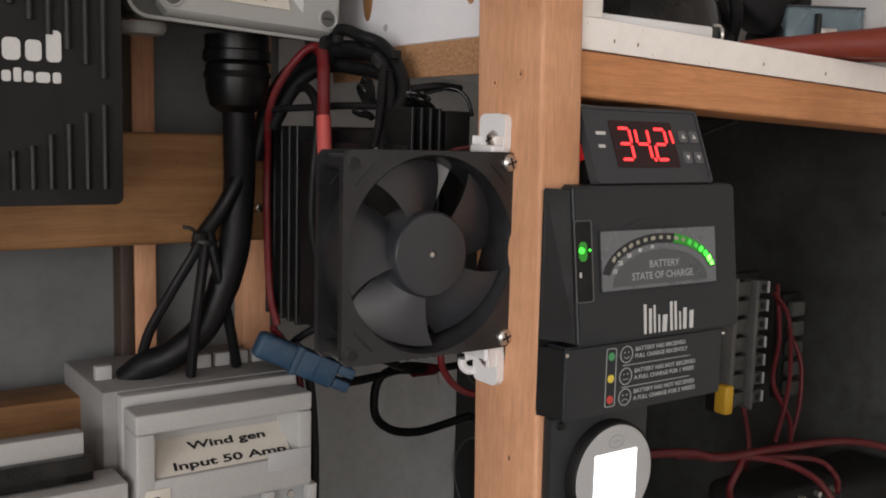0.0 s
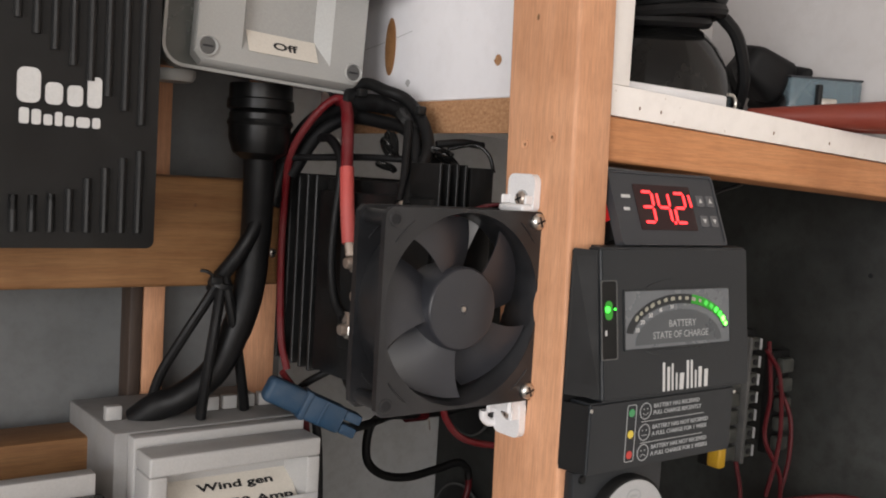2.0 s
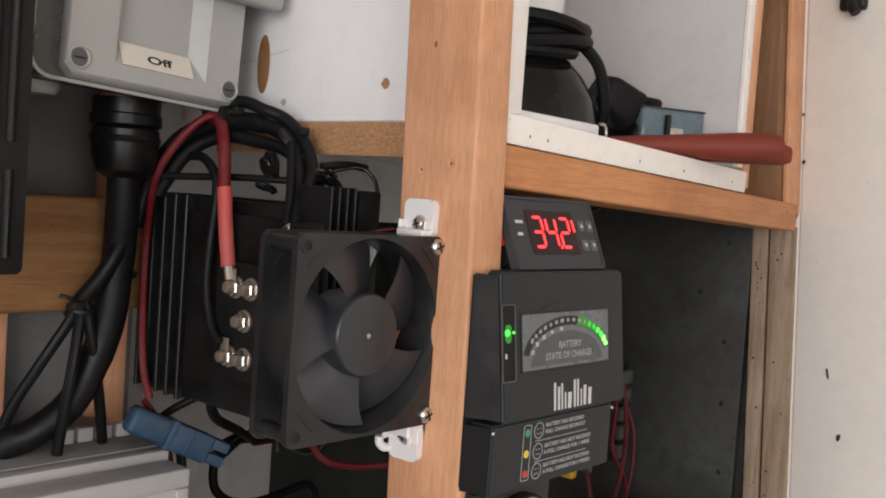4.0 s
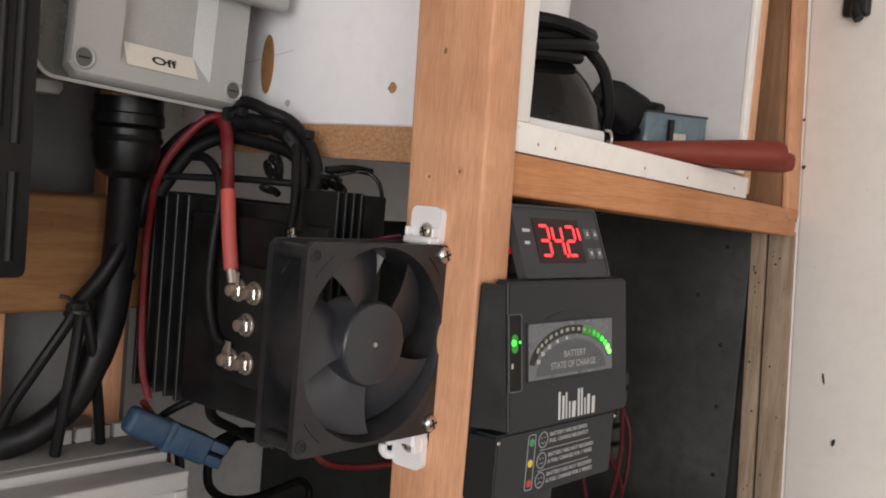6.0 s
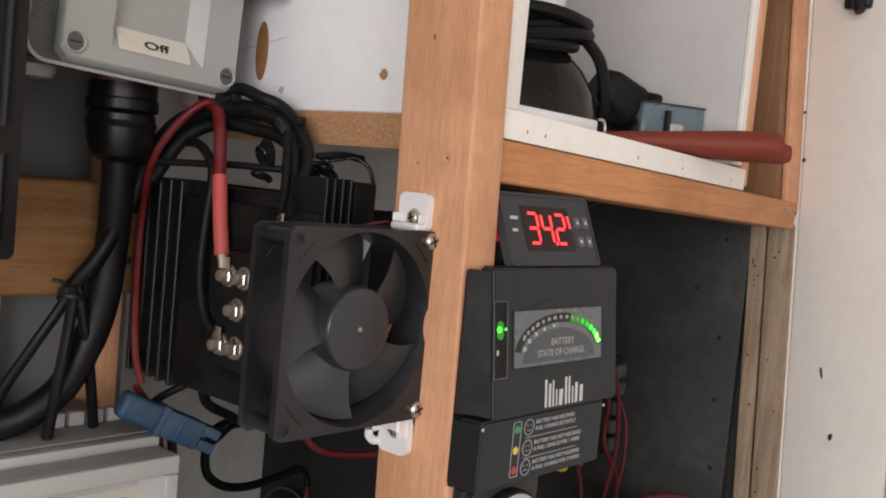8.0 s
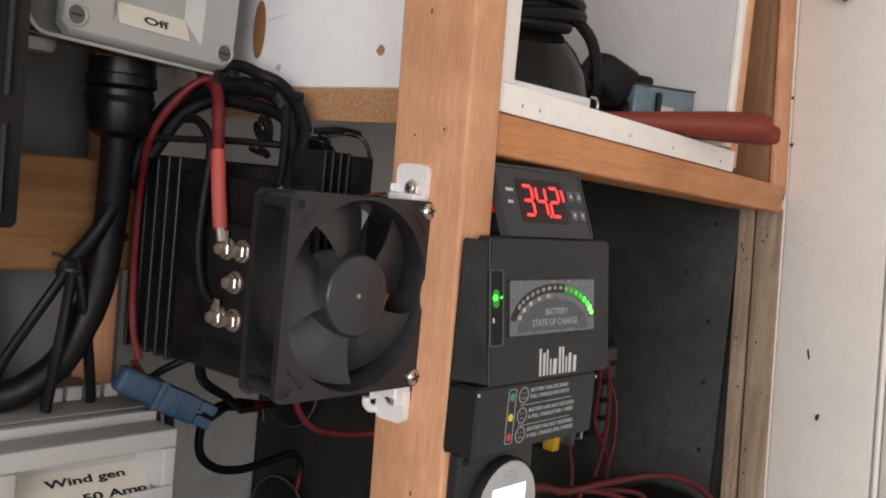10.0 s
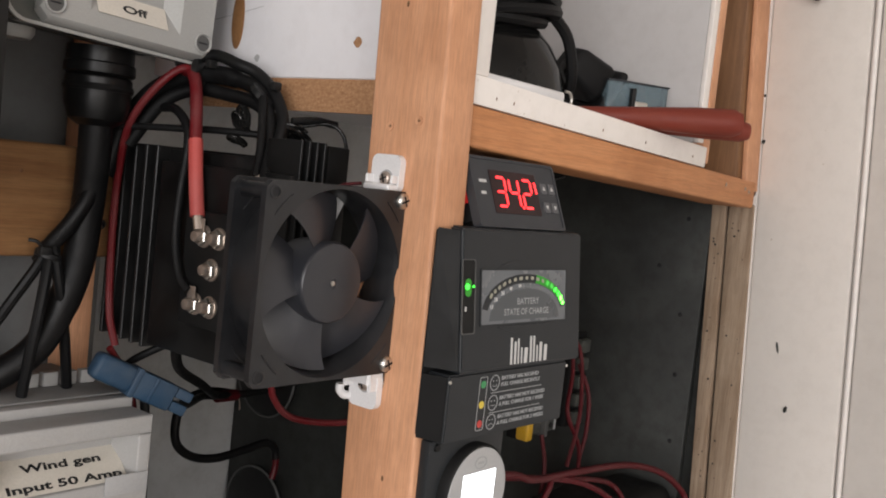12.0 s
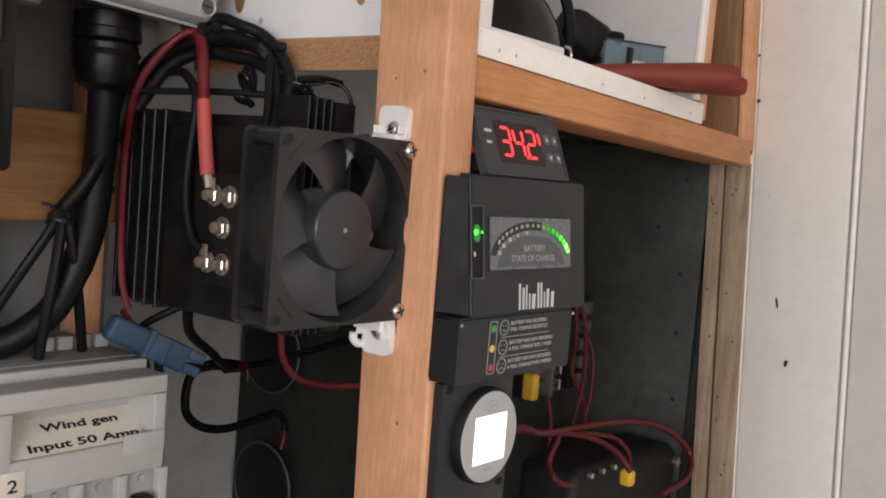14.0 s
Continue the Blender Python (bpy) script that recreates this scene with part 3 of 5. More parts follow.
                bm.faces.new((bot[i][k], bot[i][k + 1], bot[i + 1][k + 1], bot[i + 1][k]))
        for i in range(nr):
            bm.faces.new((top[i][0], bot[i][0], bot[i + 1][0], top[i + 1][0]))
            bm.faces.new((top[i][na], top[i + 1][na], bot[i + 1][na], bot[i][na]))
        for k in range(na):
            bm.faces.new((top[0][k], top[0][k + 1], bot[0][k + 1], bot[0][k]))
            bm.faces.new((top[nr][k], bot[nr][k], bot[nr][k + 1], top[nr][k + 1]))
        part("blade", bm, BLADE, o)
    # motor plate and struts at the back, one pale to paint light through the blades
    part("motor_plate", lathe([(0.0190, -0.0248), (0.0190, -0.0228)], at, 32), FANBLACK, o)
    for k, (deg, wid, mt) in enumerate(((62, 0.0036, LCDGREY), (152, 0.0020, FANBLACK), (242, 0.0020, FANBLACK), (332, 0.0020, FANBLACK))):
        m = at @ Matrix.Rotation(radians(deg), 4, "Z")
        part("strut", box(0.0185, 0.0442, -wid, wid, -0.0248, -0.0226, 0.0003, 1, m), mt, o)
    for sy in (-1, 1):
        screw(o, at @ Matrix.Translation((0.0410, sy * 0.0412, 0.0002)), 0.0040, STEEL, "mounting_screw", "bright cross-head screw")
    return o


axial_fan()


def corner_bracket(z, up):
    """White nylon angle bracket holding the fan to the post."""
    o = thing("angle_bracket", "white nylon angle bracket screwed to the pine post", "bracket", (0.040, 0.012, z), "fan brackets")
    s = 1 if up else -1
    bm = bmesh.new()
    add_prism(bm, rounded(0.0195, 0.0190, 0.0040, 5), 0.0040, Matrix.Translation((0.0438, 0.0120, z + s * 0.0070)) @ Matrix.Rotation(radians(-90), 4, "Y") @ Matrix.Rotation(radians(90), 4, "Z"))
    bmesh.ops.bevel(bm, geom=[e for e in bm.edges if e.calc_face_angle(0) > radians(60)], offset=0.0007, segments=2, affect="EDGES")
    part("wall_plate", bm, WHITEP, o)
    part("foot", box(0.0335, 0.0440, 0.0030, 0.0210, z - s * 0.0022, z + s * 0.0016, 0.0013, 3), WHITEP, o)
    if not up:
        part("hooked_lip", tube([(0.0420, 0.0216, z - 0.0125), (0.0375, 0.0226, z - 0.0122), (0.0345, 0.0230, z - 0.0095), (0.0342, 0.0228, z - 0.0060)], 0.0022, 10), WHITEP, o, "curved white lip")
    for q in (-1, 1):
        part("gusset", box(0.0350, 0.0400, 0.0120 + q * 0.0085 - 0.0008, 0.0120 + q * 0.0085 + 0.0008, z + s * 0.0016, z + s * 0.0060, 0.0005, 1), WHITEP, o)
    m = Matrix.Translation((0.0398, 0.0110, z + s * 0.0042)) @ LEFTWARD
    part("screw_seat", lathe([(0.0046, 0), (0.0044, 0.0003), (0.0036, 0.0003)], m, 20, False), LCDGREY, o)
    screw(o, m, 0.0036, DULLSTEEL)
    return o


corner_bracket(1.5475, True)
corner_bracket(1.4505, False)


# ---- battery meter on the post ----
def battery_meter():
    o = thing("battery_meter", "matt black battery charge meter with a lit green arc", "meter", (0.095, -0.03, 1.428))
    y = -0.0398
    lean = Matrix.Translation((0, y, 1.46)) @ Matrix.Rotation(radians(-6.5), 4, "X") @ Matrix.Translation((0, -y, -1.46))
    front = lambda x, z, out=0.0: lean @ Matrix.Translation((x, y - out, z)) @ FRONT

    def tapered(x0, x1, z0, z1, yf, inset, bev, leaning=True):
        bm = bmesh.new()
        add_box(bm, x0, x1, yf, -0.0232, z0, z1)
        for v in bm.verts:
            if v.co.y > -0.02:
                v.co.x += inset if v.co.x < (x0 + x1) / 2 else -inset
        bmesh.ops.bevel(bm, geom=bm.edges[:], offset=bev, segments=3, affect="EDGES")
        if leaning:
            bmesh.ops.transform(bm, matrix=lean, verts=[v for v in bm.verts if v.co.y < -0.03])
        return bm

    body = part("upper_case", tapered(0.0525, 0.1640, 1.4605, 1.5325, y, -0.0086, 0.0012), METER, o)
    part("lower_cover", tapered(0.0472, 0.1545, 1.4255, 1.4597, -0.0375, -0.0036, 0.0010, False), METER, o)
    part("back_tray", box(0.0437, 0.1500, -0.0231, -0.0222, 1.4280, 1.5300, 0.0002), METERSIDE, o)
    # thin black plates paint shade onto the left side of the case
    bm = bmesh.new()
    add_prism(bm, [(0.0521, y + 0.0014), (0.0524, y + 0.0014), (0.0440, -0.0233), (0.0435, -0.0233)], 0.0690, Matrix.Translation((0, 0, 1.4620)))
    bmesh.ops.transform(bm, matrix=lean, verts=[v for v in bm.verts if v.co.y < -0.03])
    part("side_plate", bm, METERSIDE, o, "thin black plate darkening the meter's shaded side")
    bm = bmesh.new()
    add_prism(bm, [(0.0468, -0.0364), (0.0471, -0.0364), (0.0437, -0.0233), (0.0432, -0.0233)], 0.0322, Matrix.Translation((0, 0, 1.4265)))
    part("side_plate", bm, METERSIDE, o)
    # window with printed scale and lit segments
    cx, cz, w, h = 0.1075, 1.4978, 0.0790, 0.0275
    bm = bmesh.new()
    add_prism(bm, rounded(w, h, 0.0008, 3), 0.0004, front(cx, cz))
    win = part("scale_window", bm, WINDOWGREY, o, "grey translucent scale window")
    bm = bmesh.new()
    add_frame(bm, rounded(w + 0.0016, h + 0.0016, 0.001, 3), rounded(w, h, 0.0008, 3), 0.0006, front(cx, cz))
    part("window_rim", bm, METER, o)
    ax, az, ra, rb = 0.0, -0.0098, 0.0375, 0.0195
    arcband = lambda d, u0, u1, e: [(ax + (ra + d) * math.cos(a), az + (rb + d) * math.sin(a)) for a in (math.pi * (u0 + (u1 - u0) * k / 28) for k in (range(29) if e else range(28, -1, -1)))]
    bm = bmesh.new()
    add_prism(bm, arcband(0.0021, 0.06, 0.94, True) + arcband(-0.0026, 0.06, 0.94, False), 0.00012, front(cx, cz, 0.00042))
    part("arc_track", bm, METER, win, "dark curved track")
    for k in range(2, 19):
        u = k / 18
        a = math.pi - math.pi * (0.09 + 0.82 * u)
        px, pz = ax + ra * math.cos(a), az + rb * math.sin(a)
        m = front(cx + px, cz + pz, 0.0006) @ Matrix.Rotation(a - math.pi / 2, 4, "Z")
        mat = LED_GREEN_HOT if k > 16 else (LED_GREEN if k > 14 else (LED_GREEN_DIM if k > 12 else DIMMARK))
        bm = bmesh.new()
        add_prism(bm, rounded(0.0021 + 0.0004 * (k % 3), 0.0018 if k < 13 else 0.0024 + 0.0003 * (k % 2), 0.0006, 3), 0.0003, m)
        part("scale_segment", bm, mat, win)
    # darker half-oval inside the arc, and a strip painting glow round the lit end
    bm = bmesh.new()
    add_prism(bm, [(ax + (ra - 0.0050) * math.cos(a), az - 0.0024 + (rb - 0.0032) * math.sin(a)) for a in (math.pi * k / 30 for k in range(31))], 0.0002, front(cx, cz, 0.0004))
    part("scale_band", bm, SCALEGREY, win, "darker grey half-oval panel")
    arc = lambda d, e: [(ax + (ra + d) * math.cos(a), az + (rb + d) * math.sin(a)) for a in (math.pi * (0.08 + 0.34 * k / 16) for k in (range(17) if e else range(16, -1, -1)))]
    bm = bmesh.new()
    add_prism(bm, arc(0.0022, True) + arc(-0.0024, False), 0.0001, front(cx, cz, 0.00045))
    part("glow_strip", bm, GREEN_SPILL, win, "emissive strip painting green glow along the arc")
    for k, s in enumerate(("10", "20", "30", "40", "50")):
        a = math.pi - math.pi * (0.10 + 0.085 * k)
        px, pz = ax + (ra - 0.0045) * math.cos(a), az + (rb - 0.0040) * math.sin(a)
        text("scale_number", s, 0.0030 if k < 3 else 0.0024, front(cx + px, cz + pz, 0.0007), SILVER, win)
    text("scale_caption", "BATTERY", 0.0048, front(cx + 0.002, cz - 0.0028, 0.0005), GREYPRINT, win, 1.05)
    text("scale_caption", "STATE OF CHARGE", 0.0048, front(cx + 0.001, cz - 0.0082, 0.0005), GREYPRINT, win, 1.02)
    # tall slot with a green pilot light
    bm = bmesh.new()
    add_prism(bm, rounded(0.0095, 0.0360, 0.0010, 3), 0.0003, front(0.0575, 1.4985))
    slot = part("pilot_slot", bm, METERSIDE, o, "dark tall slot with a green pilot light")
    bm = bmesh.new()
    add_frame(bm, rounded(0.0108, 0.0372, 0.0012, 3), rounded(0.0098, 0.0362, 0.0010, 3), 0.0006, front(0.0575, 1.4985))
    part("slot_rim", bm, WORN, slot)
    # soft glow of the pilot lamp, painted as a faint emissive patch
    bm = bmesh.new()
    add_prism(bm, rounded(0.0050, 0.0090, 0.0024, 4), 0.0001, front(0.0572, 1.5030, 0.0003))
    part("pilot_halo", bm, GREEN_SPILL, slot, "emissive patch painting the pilot light's glow")
    part("pilot_lamp", lathe([(0.0016, 0.0003), (0.0014, 0.0010), (0, 0.0014)], front(0.0562, 1.5035), 14), LED_GREEN, slot)
    part("pilot_lamp", lathe([(0.0007, 0.0003), (0.0005, 0.0008), (0, 0.001)], front(0.0613, 1.5035), 10), LED_GREEN, slot)
    part("slot_fleck", box(-0.0006, 0.0006, -0.0012, 0.0012, 0.0003, 0.0005, 0, 1, front(0.0552, 1.4925)), SILVER, slot)
    # shallow raised oval round the window
    for sg in (1, -1):
        bm = bmesh.new()
        arcs = [(0.0400 * math.cos(a), sg * 0.0195 * math.sin(a)) for a in (math.pi * (0.13 + 0.74 * k / 24) for k in range(25))]
        add_prism(bm, [p for p in arcs if abs(p[1]) > 0.0146] if sg > 0 else [p for p in reversed(arcs) if abs(p[1]) > 0.0146], 0.0004, front(cx, cz))
        part("oval_swell", bm, METER, o)
    # maker's mark as plain tall strokes
    rnd = random.Random(9)
    x = 0.0945
    for wdt, hgt, gap in ((0.0018, 0.0125, 0.0012), (0.0020, 0.0105, 0.0010), (0.0013, 0.0118, 0.0014), (0.0012, 0.0075, 0.0012), (0.0034, 0.0072, 0.0016), (0.0018, 0.0125, 0.0010), (0.0016, 0.0125, 0.0013), (0.0012, 0.0078, 0.0012), (0.0026, 0.0092, 0.0014), (0.0030, 0.0078, 0.0)):
        bm = bmesh.new()
        wdt, hgt, gap = wdt * 1.12, hgt * 1.12, gap * 1.12
        add_prism(bm, [(0, 0), (wdt * 0.75, 0), (wdt, hgt), (wdt * 0.2, hgt)], 0.0003, front(x, 1.4622))
        part("maker_mark", bm, SILVER, o)
        x += wdt + gap
    # printed legend on the lower cover
    fl = lambda x, z, out=0.0: Matrix.Translation((x + 0.0065, -0.0376 - out, z)) @ FRONT
    bm = bmesh.new()
    add_frame(bm, rounded(0.0066, 0.0280, 0.0012, 3), rounded(0.0058, 0.0272, 0.0010, 3), 0.0002, fl(0.0692, 1.4430))
    part("legend_outline", bm, GREYPRINT, o)
    lines = (("BATTERY HAS RECEIVED", "FULL CHARGE RECENTLY"), ("BATTERY HAS NOT RECEIVED", "A FULL CHARGE FOR 1 WEEK"), ("BATTERY HAS NOT RECEIVED", "A FULL CHARGE FOR 2 WEEKS"))
    for k, (z, mt) in enumerate(((1.4530, DULLGREEN), (1.4425, DULLYELLOW), (1.4325, DULLRED))):
        part("legend_lamp", lathe([(0.0020, 0), (0.0019, 0.0004), (0, 0.0006)], fl(0.0692, z), 16), mt, o)
        bm = bmesh.new()
        c = [(math.cos(2 * math.pi * i / 24), math.sin(2 * math.pi * i / 24)) for i in range(24)]
        add_frame(bm, [(p * 0.0042, q * 0.0042) for p, q in c], [(p * 0.0037, q * 0.0037) for p, q in c], 0.0002, fl(0.0790, z))
        face = part("legend_ring", bm, GREYPRINT, o)
        for q in (-0.0013, 0.0013):
            part("ring_dot", lathe([(0.0004, 0), (0.0004, 0.0002)], fl(0.0790 + q, z + 0.0010), 8), GREYPRINT, face)
        s = (1, 0, -1)[k]
        bm = bmesh.new()
        add_tube(bm, [fl(0.0790 + u * 0.0018, z - 0.0014 + s * 0.0009 * (u * u - 0.5)) @ Vector((0, 0, 0.0002)) for u in (-1, -0.5, 0, 0.5, 1)], 0.0002, 5, 3)
        part("ring_line", bm, GREYPRINT, face)
        for j in range(2):
            text("legend_text", lines[k][j], 0.0029, fl(0.0848, z + 0.0019 - 0.0034 * j), GREYPRINT, o, 1.10, "LEFT")
        if k < 2:
            part("legend_rule", box(0.0830, 0.1300, 0, 0.0002, -0.0002, 0.0002, 0, 1, Matrix.Translation((0, -0.0378, z - 0.0052))), GREYPRINT, o)
    for x, z in ((0.0415, 1.4565), (0.1480, 1.4565)):
        part("cover_screw", lathe([(0.0010, 0), (0.0008, 0.0004), (0, 0.0005)], fl(x, z), 12), STEEL, o)
    return o


battery_meter()


# ---- thermostat leaning on top of the meter ----
SEGS = {"3": "abgcd", "4": "fgbc", "2": "abged", "1": "bc", "0": "abcdef"}


def thermostat():
    o = thing("digital_thermostat", "dark grey panel thermostat with glowing red digits", "thermostat", (0.11, -0.02, 1.5315))
    m = facing(0.1105, -0.0215, 1.5507, 22.0)
    bm = bmesh.new()
    add_prism(bm, rounded(0.0800, 0.0385, 0.0022, 4), 0.0045, m @ Matrix.Translation((0, 0, -0.0045)))
    bz = part("bezel", bm, GREYBEZEL, o)
    bm = bmesh.new()
    add_frame(bm, rounded(0.0800, 0.0385, 0.0022, 4), rounded(0.0770, 0.0355, 0.0018, 4), 0.0006, m)
    part("bezel_lip", bm, GREYBEZEL, bz)
    part("case", box(-0.0355, 0.0355, -0.0140, 0.0140, -0.0480, -0.0046, 0.001, 2, m), BLACK, o)
    # no lamp here: a dim emissive strip paints the digits' red light spill
    part("case_glow", box(-0.0360, -0.0356, -0.0040, 0.0040, -0.0200, -0.0080, 0, 1, m), RED_SPILL, o, "emissive strip painting red light on the case side")
    bm = bmesh.new()
    add_prism(bm, rounded(0.0430, 0.0238, 0.0008, 3), 0.0003, m @ Matrix.Translation((-0.0025, 0.0005, 0)))
    scr = part("display_window", bm, SMOKED, o, "smoked red display window")
    H, W, T = 0.0158, 0.0082, 0.0014
    for i, ch in enumerate("342"):
        dx = -0.0160 + i * 0.0122
        for s in SEGS[ch]:
            if s in "agd":
                cx, cy, w, h = 0, {"a": H / 2, "g": 0, "d": -H / 2}[s], W - 0.0012, T
            else:
                cx, cy, w, h = (W / 2 if s in "bc" else -W / 2), (H / 4 if s in "bf" else -H / 4), T, H / 2 - 0.0010
            cx += cy * 0.06
            bm = bmesh.new()
            b = min(w, h) / 2
            hexa = [(-w / 2, 0), (-w / 2 + b, h / 2), (w / 2 - b, h / 2), (w / 2, 0), (w / 2 - b, -h / 2), (-w / 2 + b, -h / 2)] if w > h else \
                [(0, h / 2), (w / 2, h / 2 - b), (w / 2, -h / 2 + b), (0, -h / 2), (-w / 2, -h / 2 + b), (-w / 2, h / 2 - b)]
            add_prism(bm, hexa, 0.0003, m @ Matrix.Translation((dx + cx, cy + 0.0005, 0.0004)))
            part("digit_segment", bm, LED_RED, scr)
    part("decimal_point", box(0.0014, 0.0029, -0.0082, -0.0067, 0.0004, 0.0007, 0, 1, m), LED_RED, scr)
    bm = bmesh.new()
    add_prism(bm, [(0.0162, 0.0078), (0.0174, 0.0078), (0.0182, 0.0015), (0.0170, 0.0010)], 0.0003, m @ Matrix.Translation((0, 0, 0.0004)))
    part("degree_mark", bm, LED_RED, scr)
    for gx in (0.0255, 0.0335):
        for gy in (0.0048, -0.0062):
            bm = bmesh.new()
            add_prism(bm, rounded(0.0056, 0.0060, 0.0007, 3), 0.0008, m @ Matrix.Translation((gx, gy, 0)))
            bt = part("button", bm, BUTTONGREY, o)
            bm = bmesh.new()
            g = 0.0013
            add_prism(bm, [(-g, -g * 0.8), (g, -g * 0.8), (0, g)] if gy > 0 else [(-g, g * 0.8), (0, -g), (g, g * 0.8)], 0.0002, m @ Matrix.Translation((gx, gy, 0.0008)))
            part("button_mark", bm, SILVER, bt)
    for gy, w in ((0.0050, 0.0062), (-0.0015, 0.0042)):
        part("caption_bar", box(-0.0335, -0.0335 + w, gy, gy + 0.0016, 0, 0.0002, 0, 1, m), SILVER, o)
    for x in (-0.026, 0.006, 0.024):
        part("foot_pad", box(x, x + 0.004, -0.0203, -0.0190, -0.0045, -0.0005, 0, 1, m), BLACK, o)
    return o


thermostat()


# ---- round meter below ----
def round_meter():
    o = thing("round_meter", "round panel meter with a grey face and lit screen", "meter", (0.078, -0.022, 1.33))
    part("mounting_plate", box(0.0475, 0.1100, -0.0300, -0.0235, 1.3400, 1.4250, 0.001), METER, o)
    m = Matrix.Translation((0.0825, -0.0300, 1.3942)) @ FRONT
    part("barrel", lathe([(0.0262, 0), (0.0262, 0.0050), (0.0255, 0.0060), (0.0248, 0.0062)], m, 48), METERSIDE, o)
    f = part("face", lathe([(0.0248, 0.0060), (0.0244, 0.0066), (0.0235, 0.0067), (0, 0.0067)], m, 48), LCDGREY, o, "light grey printed face")
    part("screen", box(-0.0138, 0.0138, -0.0135, 0.0118, 0.0067, 0.0070, 0.0002, 1, m), LCD, o, "white backlit screen")
    bm = bmesh.new()
    c = [(math.cos(2 * math.pi * i / 20), math.sin(2 * math.pi * i / 20)) for i in range(20)]
    add_frame(bm, [(p * 0.0052, q * 0.0034 + 0.0168) for p, q in c], [(p * 0.0044, q * 0.0027 + 0.0168) for p, q in c], 0.0002, m @ Matrix.Translation((0, 0, 0.0067)))
    part("maker_mark", bm, GREYPRINT, f)
    for w, q in ((0.0050, 0.0168), (0.0060, -0.0175)):
        part("caption_bar", box(-w / 2, w / 2, q - 0.0006, q + 0.0006, 0.0067, 0.0069, 0, 1, m), GREYPRINT, f)
    for x, z in ((0.0525, 1.4215), (0.1050, 1.3640), (0.0525, 1.3460)):
        part("plate_screw", lathe([(0.0022, 0), (0.0018, 0.0012), (0.0008, 0.0013), (0, 0.0008)], Matrix.Translation((x, -0.03, z)) @ FRONT, 14), METERSIDE, o)
    return o


round_meter()


# ---- heat sink with rectifier, behind the fan ----
def heat_sink():
    o = thing("heat_sink", "black finned heat sink with bridge rectifier terminals", "heat sink", (0.04, 0.16, 1.43))
    part("base_plate", box(0.0560, 0.0630, 0.0900, 0.2380, 1.4330, 1.5570, 0.0008), ANOD, o)
    for k in range(5):
        y = 0.1850 + k * 0.0125
        part("fin", box(0.0235 + 0.0008 * k, 0.0558, y, y + 0.0030, 1.4330, 1.5570, 0.0005, 1), ANOD, o)
    part("side_plate", box(0.0235, 0.0300, 0.0640, 0.1800, 1.4360, 1.5480, 0.0010), ANOD, o)
    part("top_ledge", box(0.0300, 0.0555, 0.0900, 0.1820, 1.4400, 1.5555, 0.001), ANOD, o)
    for k in range(4):
        x = 0.0265 + k * 0.0056
        part("fin", box(x, x + 0.0016, 0.0610, 0.0880, 1.4360, 1.5670, 0.0003, 1), ANOD, o)
    part("end_block", box(0.0495, 0.0655, 0.0640, 0.0880, 1.4360, 1.5660, 0.001), ANOD, o)
    mod = part("rectifier", box(0.0190, 0.0234, 0.0980, 0.1450, 1.4560, 1.5220, 0.0012), BLACK, o, "black rectifier block")
    for y, z, two in ((0.1260, 1.5080, True), (0.1170, 1.4900, False), (0.1290, 1.4690, True)):
        for j in range(2 if two else 1):
            yy = y - j * 0.0135
            m = Matrix.Translation((0.0190, yy, z)) @ LEFTWARD
            part("stud_bolt", lathe([(0.0036, 0), (0.0036, 0.0058), (0.0030, 0.0076), (0, 0.0082)], m, 14), DULLSTEEL, mod)
            part("nut", lathe([(0.0054, 0.0002), (0.0054, 0.0036), (0.0046, 0.0042)], m, 6), STEEL, mod)
            part("washer", lathe([(0.0064, 0), (0.0064, 0.0009), (0.0058, 0.0011)], m, 18), DULLSTEEL, mod)
        if two:
            part("lug", box(0.0150, 0.0162, y - 0.0035, y + 0.0035, z, z + 0.0105, 0.0006), DULLSTEEL, mod)
    screw(o, Matrix.Translation((0.0235, 0.0900, 1.5430)) @ LEFTWARD, 0.0034, DULLSTEEL)
    return o


heat_sink()


